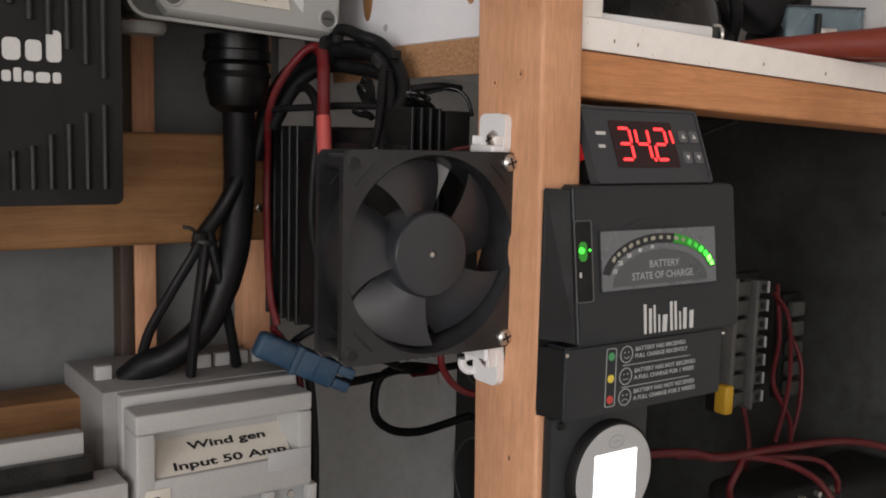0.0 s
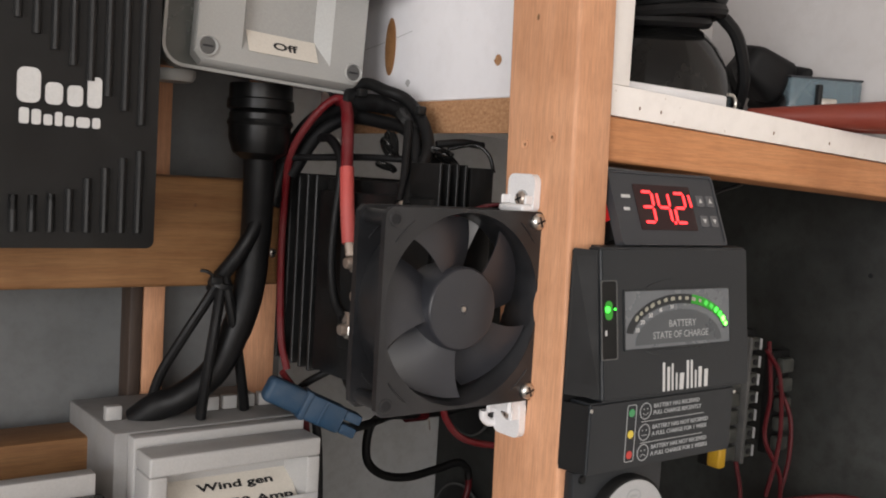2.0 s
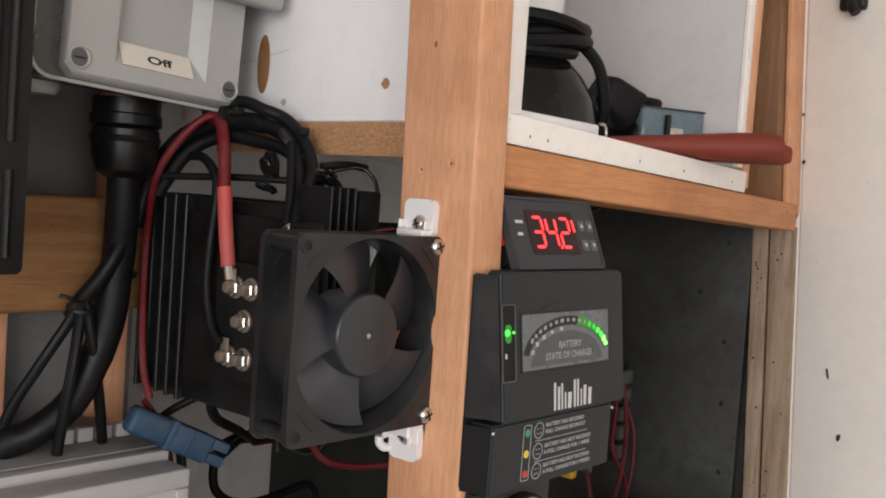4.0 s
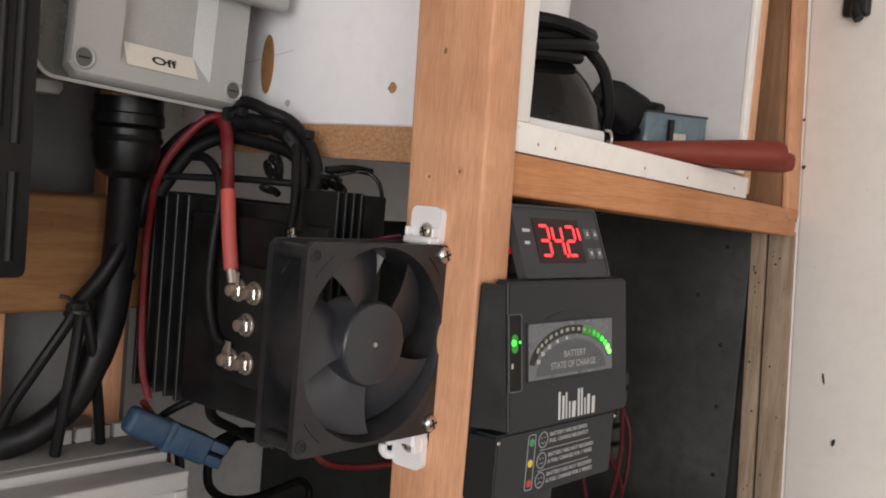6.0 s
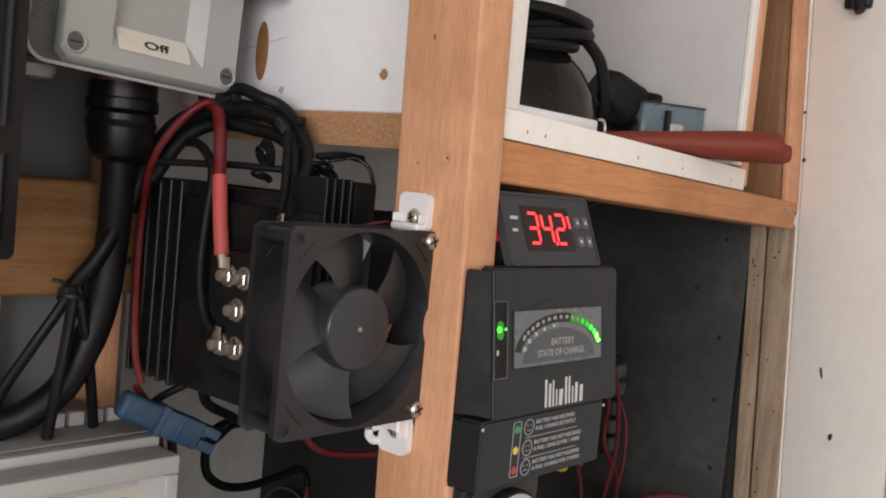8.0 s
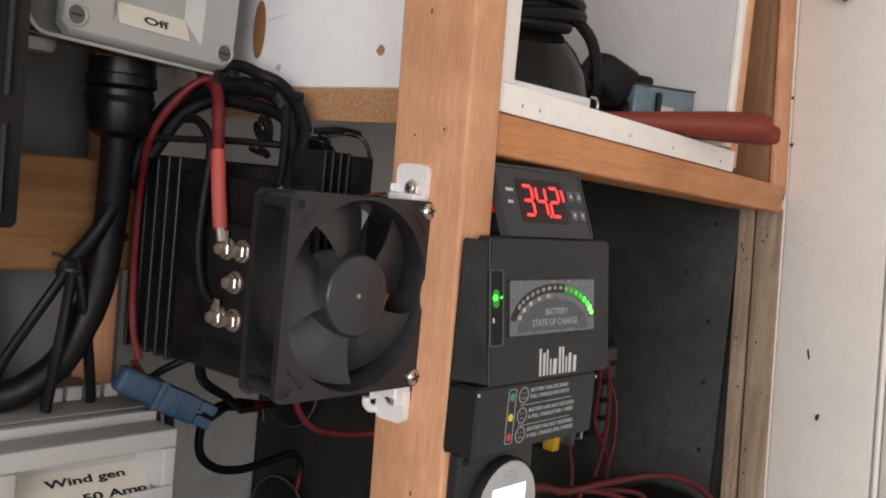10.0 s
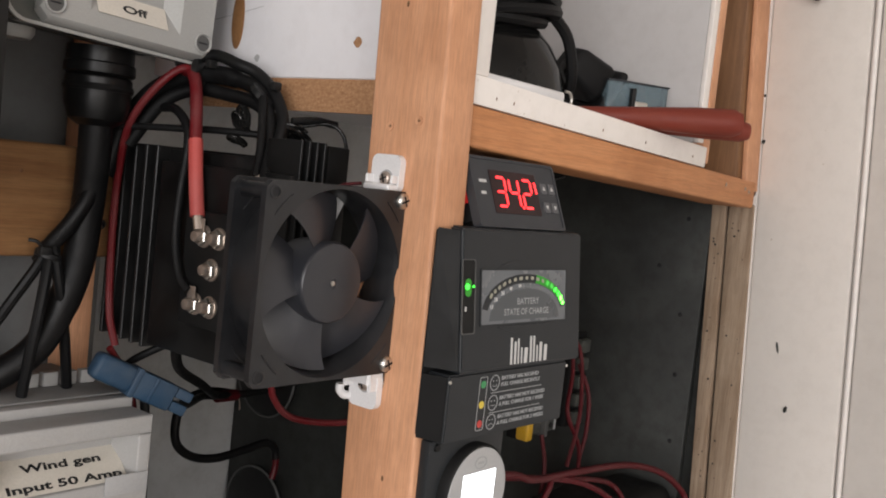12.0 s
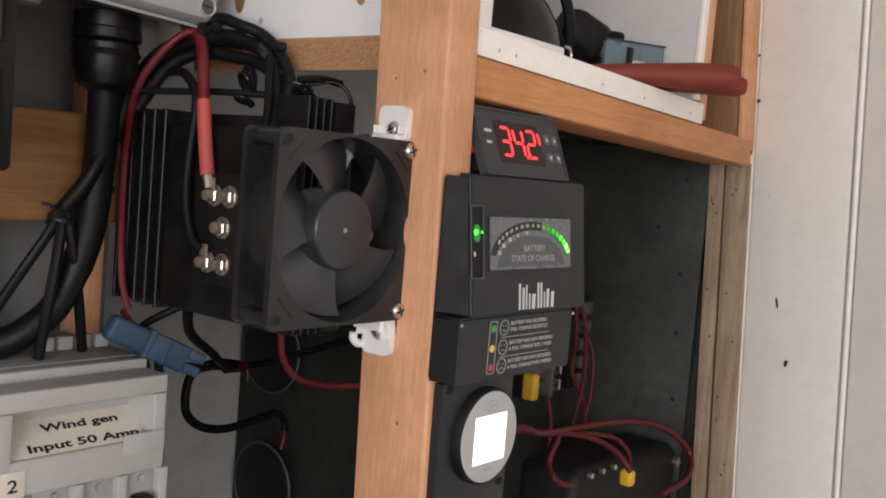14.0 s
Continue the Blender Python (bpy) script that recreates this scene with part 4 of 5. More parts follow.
# ---- isolator switch box ----
def isolator():
    o = thing("isolator_switch", "grey isolator switch box with an Off label and clear base", "switch box", (-0.02, 0.18, 1.605))
    y = 0.160
    tip = Matrix.Translation((0.031, 0, 1.62)) @ Matrix.Rotation(radians(2.8), 4, "Y") @ Matrix.Translation((-0.031, 0, -1.62))
    F = lambda x, z, out=0.0: tip @ Matrix.Translation((x, y - out, z)) @ FRONT
    bm = bmesh.new()
    add_prism(bm, rounded(0.1250, 0.170, 0.012, 6), 0.0100, tip @ Matrix.Translation((-0.0215, 0.1790, 1.6920)) @ FRONT)
    part("base_flange", bm, ISOBODY, o, "clear smoky plastic front cover")
    bm = bmesh.new()
    add_frame(bm, rounded(0.1262, 0.1712, 0.0126, 6), rounded(0.1226, 0.1676, 0.0110, 6), 0.0016, tip @ Matrix.Translation((-0.0215, 0.1690, 1.6920)) @ FRONT)
    part("flange_lip", bm, ISO, o, "pale rounded rim")
    bm = bmesh.new()
    add_prism(bm, rounded(0.1165, 0.160, 0.009, 6), 0.045, tip @ Matrix.Translation((-0.0190, 0.2245, 1.6920)) @ FRONT)
    part("back_box", bm, SMOKEBOX, o)
    # raised lid whose middle sinks in a tapered recess
    x0, x1, z0, z1 = -0.0690, 0.0375, 1.6105, 1.7700
    a0, a1, c0, c1 = -0.0420, 0.0145, 1.6200, 1.7600
    f0, f1, g0, deep = -0.0380, 0.0060, 1.6335, 0.0072
    bm = bmesh.new()
    V = lambda x, q, z: bm.verts.new((x, q, z))
    outer = [(x0 + 0.005, z0), (x1 - 0.005, z0), (x1, z0 + 0.005), (x1, z1), (x0, z1), (x0, z0 + 0.005)]
    inner = [(a0, c0), (a1, c0), (a1, c0 + 0.0005), (a1, c1), (a0, c1), (a0, c0 + 0.0005)]
    lower = [(f0, g0), (f1, g0), (f1, g0 + 0.0005), (f1, c1), (f0, c1), (f0, g0 + 0.0005)]
    rows = [[V(x + (0.0010 if x < -0.02 else -0.0010), 0.1700, z - (0.0020 if z < 1.7 else 0)) for x, z in outer], [V(x, y + 0.0015, z) for x, z in outer],
            [V(x * 0.985 - 0.0003, y, z + (0.0015 if z < 1.7 else 0)) for x, z in outer], [V(x, y, z) for x, z in inner], [V(x, y + deep, z) for x, z in lower]]
    for p, q in zip(rows, rows[1:]):
        for i in range(6):
            j = (i + 1) % 6
            bm.faces.new((p[i], p[j], q[j], q[i]))
    bm.faces.new(rows[-1])
    bmesh.ops.transform(bm, matrix=tip, verts=bm.verts[:])
    lid = part("lid", bm, ISO, o)
    lean = math.degrees(math.atan2(deep, g0 - c0))
    m = tip @ Matrix.Translation(((a0 + f0 + a1 + f1) / 4 - 0.0005, y + deep / 2 - 0.0006, (c0 + g0) / 2)) @ Matrix.Rotation(radians(90 - lean), 4, "X")
    lb = part("label_slope", box(-0.0225, 0.0215, -0.0072, 0.0066, 0.0, 0.0004, 0, 1, m), PAPER, lid, "cream paper label")
    text("label_text", "Off", 0.0066, m @ Matrix.Translation((0.0005, -0.0012, 0.0006)), INK, lb, 1.75, bold=0.020, label="bold black printed word")
    part("handle", box(-0.006, 0.052, y - 0.018, y - 0.004, 1.6680, 1.6860, 0.004, 3, tip), ISO, o)
    for x in (-0.0620, 0.0305):
        rim = part("screw_collar", lathe([(0.0060, -0.001), (0.0060, 0.0010), (0.0054, 0.0014), (0.0048, 0.0010), (0.0046, 0.0003)], F(x, 1.6190), 24, False), ISO, lid)
        part("screw", lathe([(0.0047, 0.0002), (0.0030, 0.0004), (0, 0.0005)], F(x, 1.6190), 20), WORN, rim)
        part("slot", box(-0.0030, 0.0030, -0.0005, 0.0005, 0.0005, 0.0007, 0, 1, F(x, 1.6190)), INK, rim)
    part("blanking_plug", lathe([(0.0135, 0), (0.0135, 0.0035), (0.0115, 0.0065), (0, 0.0068)], Matrix.Translation((-0.066, 0.2000, 1.6120)) @ Matrix.Rotation(radians(180), 4, "X"), 24), ISO, o)
    return o


isolator()

# cable gland and thick flex under the isolator
g = thing("cable_gland", "large black ribbed cable gland under the switch box", "cable gland", (-0.012, 0.20, 1.56))
GM = Matrix.Translation((-0.0055, 0.2080, 1.6100)) @ Matrix.Rotation(radians(180), 4, "X")
part("gland_body", lathe([(0.0195, 0), (0.0195, 0.0085), (0.0205, 0.0095), (0.0208, 0.0150), (0.0195, 0.0160)], GM, 18), GLANDBLACK, g)
part("gland_nut", lathe([(0.0175, 0.0162), (0.0192, 0.0180), (0.0192, 0.0330), (0.0165, 0.0420), (0.0105, 0.0460), (0.0095, 0.0400)], GM, 26), GLANDBLACK, g)
part("gland_ring", lathe([(0.0198, 0.0215), (0.0205, 0.0235), (0.0198, 0.0255)], GM, 26), GLANDBLACK, g)


def cable(name, label, pts, r, mat, seg=12, group=""):
    o = thing(name, label, "cable", pts[-1], group)
    part("sheath", tube(pts, r, seg), mat, o)
    return o


cable("thick_cable", "thick black flexible cable curving down to the breakers", [(-0.0050, 0.2080, 1.570), (-0.0030, 0.2110, 1.545), (-0.0010, 0.2170, 1.512), (-0.0050, 0.2190, 1.472), (-0.0200, 0.2230, 1.432), (-0.0400, 0.2290, 1.4130), (-0.0540, 0.2360, 1.4060), (-0.0640, 0.2440, 1.3960)], lambda u: 0.0098 if u < 0.5 else 0.0092, RUBBER, 16)
cable("black_cable", "black cable joining the thick cable above the tie", [(0.0010, 0.2120, 1.535), (-0.0060, 0.2100, 1.520), (-0.0140, 0.2130, 1.504), (-0.0215, 0.2200, 1.490), (-0.0250, 0.2240, 1.480)], 0.0050, RUBBER)
for pts in ([(-0.0220, 0.2220, 1.492), (-0.0270, 0.2200, 1.480), (-0.0420, 0.2260, 1.452), (-0.0530, 0.2360, 1.425), (-0.0562, 0.2460, 1.397)],
            [(-0.0210, 0.2200, 1.492), (-0.0235, 0.2160, 1.480), (-0.0285, 0.2120, 1.455), (-0.0310, 0.2140, 1.430), (-0.0314, 0.2204, 1.400)],
            [(-0.0200, 0.2180, 1.492), (-0.0190, 0.2150, 1.480), (-0.0130, 0.2160, 1.455), (-0.0040, 0.2240, 1.428), (0.0040, 0.2320, 1.400)]):
    cable("breaker_lead", "thin black insulated lead entering the breaker top", pts, 0.0033, RUBBER, 10, "breaker leads")
tie = thing("cable_tie", "black cable tie round the leads", "cable tie", (-0.021, 0.205, 1.482))
part("tie_loop", lathe([(0.0072, -0.002), (0.0080, -0.0015), (0.0080, 0.0015), (0.0072, 0.002)], Matrix.Translation((-0.0225, 0.2190, 1.4850)) @ pose(0, 0, 0, 8, 14, 0), 18), BLACK, tie)
part("tie_tail", tube([(-0.0290, 0.2110, 1.4890), (-0.0340, 0.2110, 1.4935), (-0.0385, 0.2130, 1.4945)], 0.0011, 6), BLACK, tie)
part("tie_head", box(-0.0330, -0.0255, 0.2080, 0.2130, 1.4860, 1.4910, 0.001), BLACK, tie)


# ---- breakers ----
def breaker_box():
    o = thing("breaker_box", "grey breaker with a Wind gen input label, dusty top", "breaker", (-0.02, 0.21, 1.27))
    # back block with its row of teeth, stepped bodies and the front cover
    part("rear_block", box(-0.0880, 0.0330, 0.2120, 0.3030, 1.27, 1.3985, 0.0015), BREAKTOP, o)
    for k in range(9):
        x = -0.0840 + k * 0.0128
        if k in (1, 4):
            continue
        part("tooth", box(x, x + 0.0098, 0.2400, 0.2460, 1.3987, 1.4075, 0.0006), BREAKER, o)
    part("middle_block", box(-0.0800, 0.0320, 0.2010, 0.2118, 1.27, 1.3975, 0.0010), BREAKER, o)
    part("inner_frame", box(-0.0680, 0.0260, 0.1985, 0.2012, 1.27, 1.3915, 0.0006), BREAKER, o)
    y, x0, x1, z1 = 0.1740, -0.0800, 0.0297, 1.3925
    Fm = lambda x, z, out=0.0: Matrix.Translation((x, y - out, z)) @ FRONT
    # cover built round the label recess
    for q in ((x0, x1, 1.3810, z1), (x0, -0.0690, 1.27, 1.3808), (0.0205, x1, 1.3537, 1.3808), (-0.0703, x1, 1.3330, 1.3535)):
        cov = part("cover_bar", box(q[0], q[1], y, 0.1980, q[2], q[3], 0.0014, 3), BREAKER, o)
    m = Matrix.Translation((-0.0215, y + 0.0125, 1.3625)) @ Matrix.Rotation(radians(45), 4, "X")
    lb = part("label", box(-0.0460, 0.0390, -0.0155, 0.0140, -0.001, 0, 0, 1, m), PAPER, o, "cream printed paper label")
    text("label_text", "Wind gen", 0.0068, m @ Matrix.Translation((0.0015, 0.0040, 0.0002)), INK, lb, 1.85, bold=0.026, label="bold black lettering")
    text("label_text", "Input 50 Amp", 0.0068, m @ Matrix.Translation((0.0005, -0.0080, 0.0002)), INK, lb, 1.90, bold=0.026, label="bold black lettering")
    part("recess_back", box(-0.0688, 0.0203, 0.1945, 0.1978, 1.3536, 1.3808), BREAKER, o)
    bm = bmesh.new()
    add_prism(bm, [(0.0204, y + 0.0020), (0.0204, 0.1944), (0.0150, 0.1944)], 0.0270, Matrix.Translation((0, 0, 1.3538)))
    part("recess_cheek", bm, BREAKER, o)
    part("name_plate", box(-0.0005, 0.0285, y - 0.0012, y - 0.0002, 1.3460, 1.3580, 0.0004), LCDGREY, cov)
    part("sticker", box(-0.0755, -0.0610, y - 0.0008, y - 0.0002, 1.3330, 1.3485, 0.0003), PAPER, cov)
    text("sticker_number", "2", 0.0105, Fm(-0.0685, 1.3400, 0.0009), INK, cov, 1.2)
    for k in range(3):
        cx = -0.0420 + k * 0.0290
        part("toggle_recess", box(cx - 0.0110, cx + 0.0110, y + 0.006, 0.1975, 1.28, 1.3325, 0.0006), GREYPRINT, o)
        part("pillar", box(cx + 0.0112, cx + 0.0175, y, 0.1978, 1.27, 1.3328, 0.0006), BREAKER, o)
        part("toggle", box(cx - 0.0060, cx + 0.0060, y - 0.004, y + 0.0058, 1.295, 1.318, 0.002), BLACK, o)
        part("rivet", lathe([(0.0026, 0), (0.0022, 0.0008), (0, 0.001)], Matrix.Translation((cx + 0.002, y + 0.0058, 1.3270)) @ FRONT, 14), STEEL, o)
    return o


breaker_box()
n = thing("breaker_box", "white breaker enclosure with a dark window strip", "breaker", (-0.15, 0.2, 1.27), kind="")
part("rear_block", box(-0.230, -0.1010, 0.2060, 0.2600, 1.27, 1.3600, 0.0015), BLACK, n)
part("upper_cover", box(-0.230, -0.1030, 0.1950, 0.2058, 1.3480, 1.3820, 0.0012), BREAKER, n)
part("dark_window", box(-0.230, -0.1000, 0.1870, 0.1948, 1.3560, 1.3700, 0.0008), GLOSSBLACK, n)
part("front_cover", box(-0.230, -0.0840, 0.1760, 0.2055, 1.3350, 1.3550, 0.0015), BREAKER, n)
part("lower_window", box(-0.230, -0.0850, 0.1780, 0.2050, 1.27, 1.3345, 0.0010), GLOSSBLACK, n)


# ---- charge controller ----
def controller():
    o = thing("charge_controller", "black ribbed charge controller with pale raised lettering", "controller", (-0.18, 0.2, 1.5135))
    y = 0.1420
    bm = bmesh.new()
    add_prism(bm, rounded(0.170, 0.300, 0.004, 5), 0.092, Matrix.Translation((-0.1795, 0.2340, 1.6645)) @ FRONT)
    body = part("case", bm, CTRL, o)
    # ribs as raised rounded ridges, longer toward the edge
    for k in range(8):
        x = -0.1035 - 0.0085 * k
        z1 = 1.5600 + (0.0 if k < 1 else 0.0) - 0.0055 * max(0, k - 1) + (0.004 if k == 0 else 0)
        lo = [(x, y - 0.0004, 1.5225), (x, y - 0.0004, 1.540), (x, y - 0.0004, max(1.5330, z1))]
        part("rib", tube(lo, 0.0020, 10, 4), CTRL, body)
        part("groove", box(x + 0.0028, x + 0.0044, y - 0.0003, y + 0.0001, 1.5225, max(1.5330, z1), 0, 1), METERSIDE, body)
        hi0 = 1.5770 + 0.0065 * k
        part("rib", tube([(x, y - 0.0004, hi0), (x, y - 0.0004, 1.70), (x, y - 0.0004, 1.80)], 0.0020, 10, 4), CTRL, body)
        part("groove", box(x + 0.0028, x + 0.0044, y - 0.0003, y + 0.0001, hi0, 1.80, 0, 1), METERSIDE, body)
    # maker's lettering as plain pale shapes
    x = -0.1235
    for w, h in ((0.0068, 0.0150), (0.0072, 0.0100), (0.0080, 0.0105), (0.0105, 0.0165)):
        bm = bmesh.new()
        add_prism(bm, rounded(w, h, min(w, h) * 0.32, 4), 0.0010, Matrix.Translation((x - w / 2, y - 0.0002, 1.5835 + h / 2)) @ FRONT)
        part("maker_mark", bm, SILVER, body)
        x -= w + 0.0022
    x = -0.1238
    for w, h in ((0.0038, 0.0052), (0.0064, 0.0050), (0.0042, 0.0052), (0.0034, 0.0066), (0.0040, 0.0052), (0.0042, 0.0072), (0.0044, 0.0076)):
        bm = bmesh.new()
        add_prism(bm, rounded(w, h, min(w, h) * 0.3, 3), 0.0008, Matrix.Translation((x - w / 2, y - 0.0002, 1.5735 + h / 2)) @ FRONT)
        part("maker_mark", bm, SILVER, body)
        x -= w + 0.0012
    return o


controller()

# ---- wires round the heat sink ----
o = thing("red_wire", "red insulated wire with pink sleeve and ring lug", "wire", (0.02, 0.125, 1.515))
part("insulation", tube([(0.0250, 0.2150, 1.428), (0.0220, 0.2200, 1.450), (0.0205, 0.2220, 1.4985), (0.0190, 0.2180, 1.540), (0.0125, 0.2000, 1.5685), (0.0165, 0.1840, 1.5895), (0.0240, 0.1720, 1.6025), (0.0285, 0.1640, 1.6020), (0.0245, 0.1530, 1.588), (0.0195, 0.1430, 1.562)], 0.0024, 10), RED, o)
part("thick_end", tube([(0.0308, 0.1760, 1.6035), (0.0290, 0.1640, 1.6005), (0.0240, 0.1520, 1.586), (0.0195, 0.1430, 1.560)], 0.0037, 12), RED, o)
part("sleeve", tube([(0.0195, 0.1430, 1.562), (0.0165, 0.1355, 1.540), (0.0150, 0.1290, 1.519)], 0.0042, 12), REDSLEEVE, o, "pink heat-shrink sleeve")
part("lug", tube([(0.0150, 0.1290, 1.520), (0.0152, 0.1268, 1.512)], 0.0030, 10), DULLSTEEL, o)
cable("black_wire", "black insulated wire looping down to a terminal", [(0.0280, 0.1950, 1.580), (0.0230, 0.1700, 1.579), (0.0215, 0.1550, 1.569), (0.0195, 0.1500, 1.556), (0.0170, 0.1500, 1.530), (0.0150, 0.1480, 1.505), (0.0140, 0.1400, 1.484), (0.0150, 0.1310, 1.476)], 0.0028, RUBBER)
cable("black_cable", "thick black sleeved cable arching over the heat sink", [(0.0120, 0.2220, 1.535), (0.0160, 0.2200, 1.554), (0.0190, 0.2150, 1.569), (0.0250, 0.2000, 1.588), (0.0330, 0.1850, 1.598), (0.0390, 0.1650, 1.602), (0.0435, 0.1450, 1.601), (0.0450, 0.1250, 1.595), (0.0430, 0.1120, 1.583), (0.0370, 0.1000, 1.563), (0.0250, 0.0850, 1.542)], lambda u: 0.0056 if u < 0.62 else 0.0044, RUBBER, 12, "arching cables")
cable("black_cable", "black cable arching from the switch box over the heat sink", [(0.0260, 0.1780, 1.607), (0.0390, 0.1600, 1.6135), (0.0410, 0.1400, 1.609), (0.0480, 0.1280, 1.604), (0.0490, 0.1120, 1.592), (0.0460, 0.1000, 1.576), (0.0300, 0.0870, 1.558)], 0.0036, RUBBER, 12, "arching cables")
cable("black_cable", "black cable arching under the thicker one", [(0.0180, 0.2080, 1.556), (0.0260, 0.1900, 1.582), (0.0360, 0.1700, 1.5925), (0.0440, 0.1450, 1.5905), (0.0480, 0.1250, 1.5860), (0.0490, 0.1100, 1.5740), (0.0420, 0.0960, 1.5560)], 0.0040, RUBBER, 12, "arching cables")
cable("black_cable", "thin black cable lying across the heat sink top", [(0.0100, 0.2080, 1.566), (0.0170, 0.1950, 1.567), (0.0260, 0.1700, 1.568), (0.0350, 0.1500, 1.569), (0.0430, 0.1300, 1.569), (0.0600, 0.1050, 1.5690)], 0.0021, RUBBER)
cable("black_cable", "black lead running from a screw up to the arching cables", [(0.0220, 0.0910, 1.545), (0.0280, 0.0960, 1.558), (0.0320, 0.1010, 1.570), (0.0400, 0.1120, 1.590)], 0.0024, RUBBER)
for c, tl in (((0.0455, 0.1180, 1.5915), 40), ((0.0350, 0.1650, 1.6020), 80)):
    o = thing("cable_tie", "black cable tie round the arching cables", "cable tie", c, "cable ties")
    part("tie_loop", lathe([(0.0085, -0.002), (0.0093, -0.0015), (0.0093, 0.0015), (0.0085, 0.002)], Matrix.Translation(c) @ pose(0, 0, 0, tl, 0, 25), 18), BLACK, o)
    part("tie_head", box(c[0] - 0.003, c[0] + 0.003, c[1] - 0.0115, c[1] - 0.007, c[2] + 0.003, c[2] + 0.008, 0.001), BLACK, o)


def wire_coil(cx, cy, cz, r, turns, tilt):
    o = thing("wire_coil", "small coil of spare thin black wire", "wire coil", (cx, cy, cz - r * 0.5), "wire coils")
    pts = []
    for k in range(turns * 8 + 1):
        a = 2 * math.pi * k / 8
        wob = 1 + 0.12 * math.sin(k * 1.7)
        pts.append(Vector((cx, cy, cz)) + Matrix.Rotation(radians(tilt), 3, "Y") @ Vector((r * wob * math.cos(a), r * 0.6 * wob * math.sin(a), 0.0016 * math.sin(k * 0.9))))
    part("wire", tube(pts, 0.0009, 6, 3), GLOSSBLACK, o)
    return o


wire_coil(0.0400, 0.1300, 1.5745, 0.0070, 4, 60)
wire_coil(0.0520, 0.0980, 1.5735, 0.0085, 4, 14)
wire_coil(0.0370, 0.1280, 1.5640, 0.0060, 3, 30)
wire_coil(0.0560, 0.0960, 1.5700, 0.0075, 3, 35)
wire_coil(0.0390, 0.1270, 1.5780, 0.0062, 5, 78)
cable("thin_wire", "thin black wire from the coil over the fins", [(0.0560, 0.0950, 1.5760), (0.0680, 0.0860, 1.5790), (0.0740, 0.0800, 1.5740), (0.0770, 0.0780, 1.5640)], 0.0011, GLOSSBLACK)
cable("thin_wire", "flat black strip of wire over the fins", [(0.0480, 0.0950, 1.5780), (0.0620, 0.0900, 1.5800), (0.0760, 0.0880, 1.5790)], 0.0022, RUBBER)
cable("fan_lead", "thin dark red fan lead beside the bracket", [(0.0400, 0.0280, 1.5480), (0.0330, 0.0340, 1.5460), (0.0300, 0.0500, 1.5400)], 0.0009, DARKRED)
cable("fan_lead", "thin red lead dipping under the fan", [(0.0200, 0.0420, 1.4560), (0.0300, 0.0450, 1.4495), (0.0500, 0.0500, 1.4480), (0.0900, 0.0600, 1.4500)], 0.0014, RED)
cable("red_lead", "red lead hanging in the deep recess", [(0.1400, 0.2000, 1.4400), (0.1440, 0.2000, 1.4050), (0.1490, 0.2000, 1.3840), (0.1720, 0.2000, 1.3660), (0.2300, 0.2000, 1.3560), (0.3200, 0.2000, 1.3560)], 0.0026, RED)
cable("black_lead", "black lead under the heat sink", [(0.0360, 0.2250, 1.4080), (0.0420, 0.2200, 1.4160), (0.0490, 0.2100, 1.4240), (0.0600, 0.2000, 1.4320)], 0.0026, RUBBER)
cable("black_lead", "black lead looping below the heat sink to a red splice", [(0.0600, 0.2000, 1.4400), (0.0600, 0.2000, 1.4290), (0.0940, 0.2400, 1.4020), (0.1610, 0.3000, 1.3710), (0.2200, 0.3550, 1.3440), (0.2600, 0.3800, 1.3350), (0.2900, 0.3850, 1.3330), (0.3270, 0.3850, 1.3370), (0.4240, 0.3850, 1.3480)], 0.0036, RUBBER)
cable("black_lead", "black lead from the blue connector to the splice", [(0.0600, 0.1950, 1.3900), (0.0900, 0.2250, 1.3800), (0.1550, 0.3000, 1.3590), (0.2100, 0.3600, 1.3430), (0.2420, 0.3780, 1.3355)], 0.0032, RUBBER)
cable("black_lead", "black lead looping from the splice and sagging across the recess", [(0.2600, 0.3800, 1.3360), (0.2320, 0.3800, 1.3405), (0.2080, 0.3800, 1.3360), (0.1990, 0.3800, 1.3230), (0.2000, 0.3800, 1.2980), (0.2180, 0.3800, 1.2820), (0.2470, 0.3800, 1.2760), (0.2810, 0.3800, 1.2790), (0.3060, 0.3800, 1.2820), (0.3180, 0.3800, 1.2740), (0.3205, 0.3800, 1.2640)], 0.0040, RUBBER)
cable("red_lead", "short dark red tail on the sagging lead", [(0.3205, 0.3800, 1.2645), (0.3210, 0.3800, 1.2560), (0.3180, 0.3800, 1.2440)], 0.0034, DARKRED)
cable("black_lead", "black lead hanging behind the breaker cover", [(0.0430, 0.2050, 1.3950), (0.0460, 0.2050, 1.3700), (0.0480, 0.2050, 1.3300), (0.0470, 0.2050, 1.2600)], 0.0030, RUBBER)
cable("red_lead", "dark red lead beside the breaker", [(0.0230, 0.2180, 1.4260), (0.0360, 0.2200, 1.4100), (0.0400, 0.2150, 1.3950), (0.0420, 0.2130, 1.3800)], 0.0022, RED)


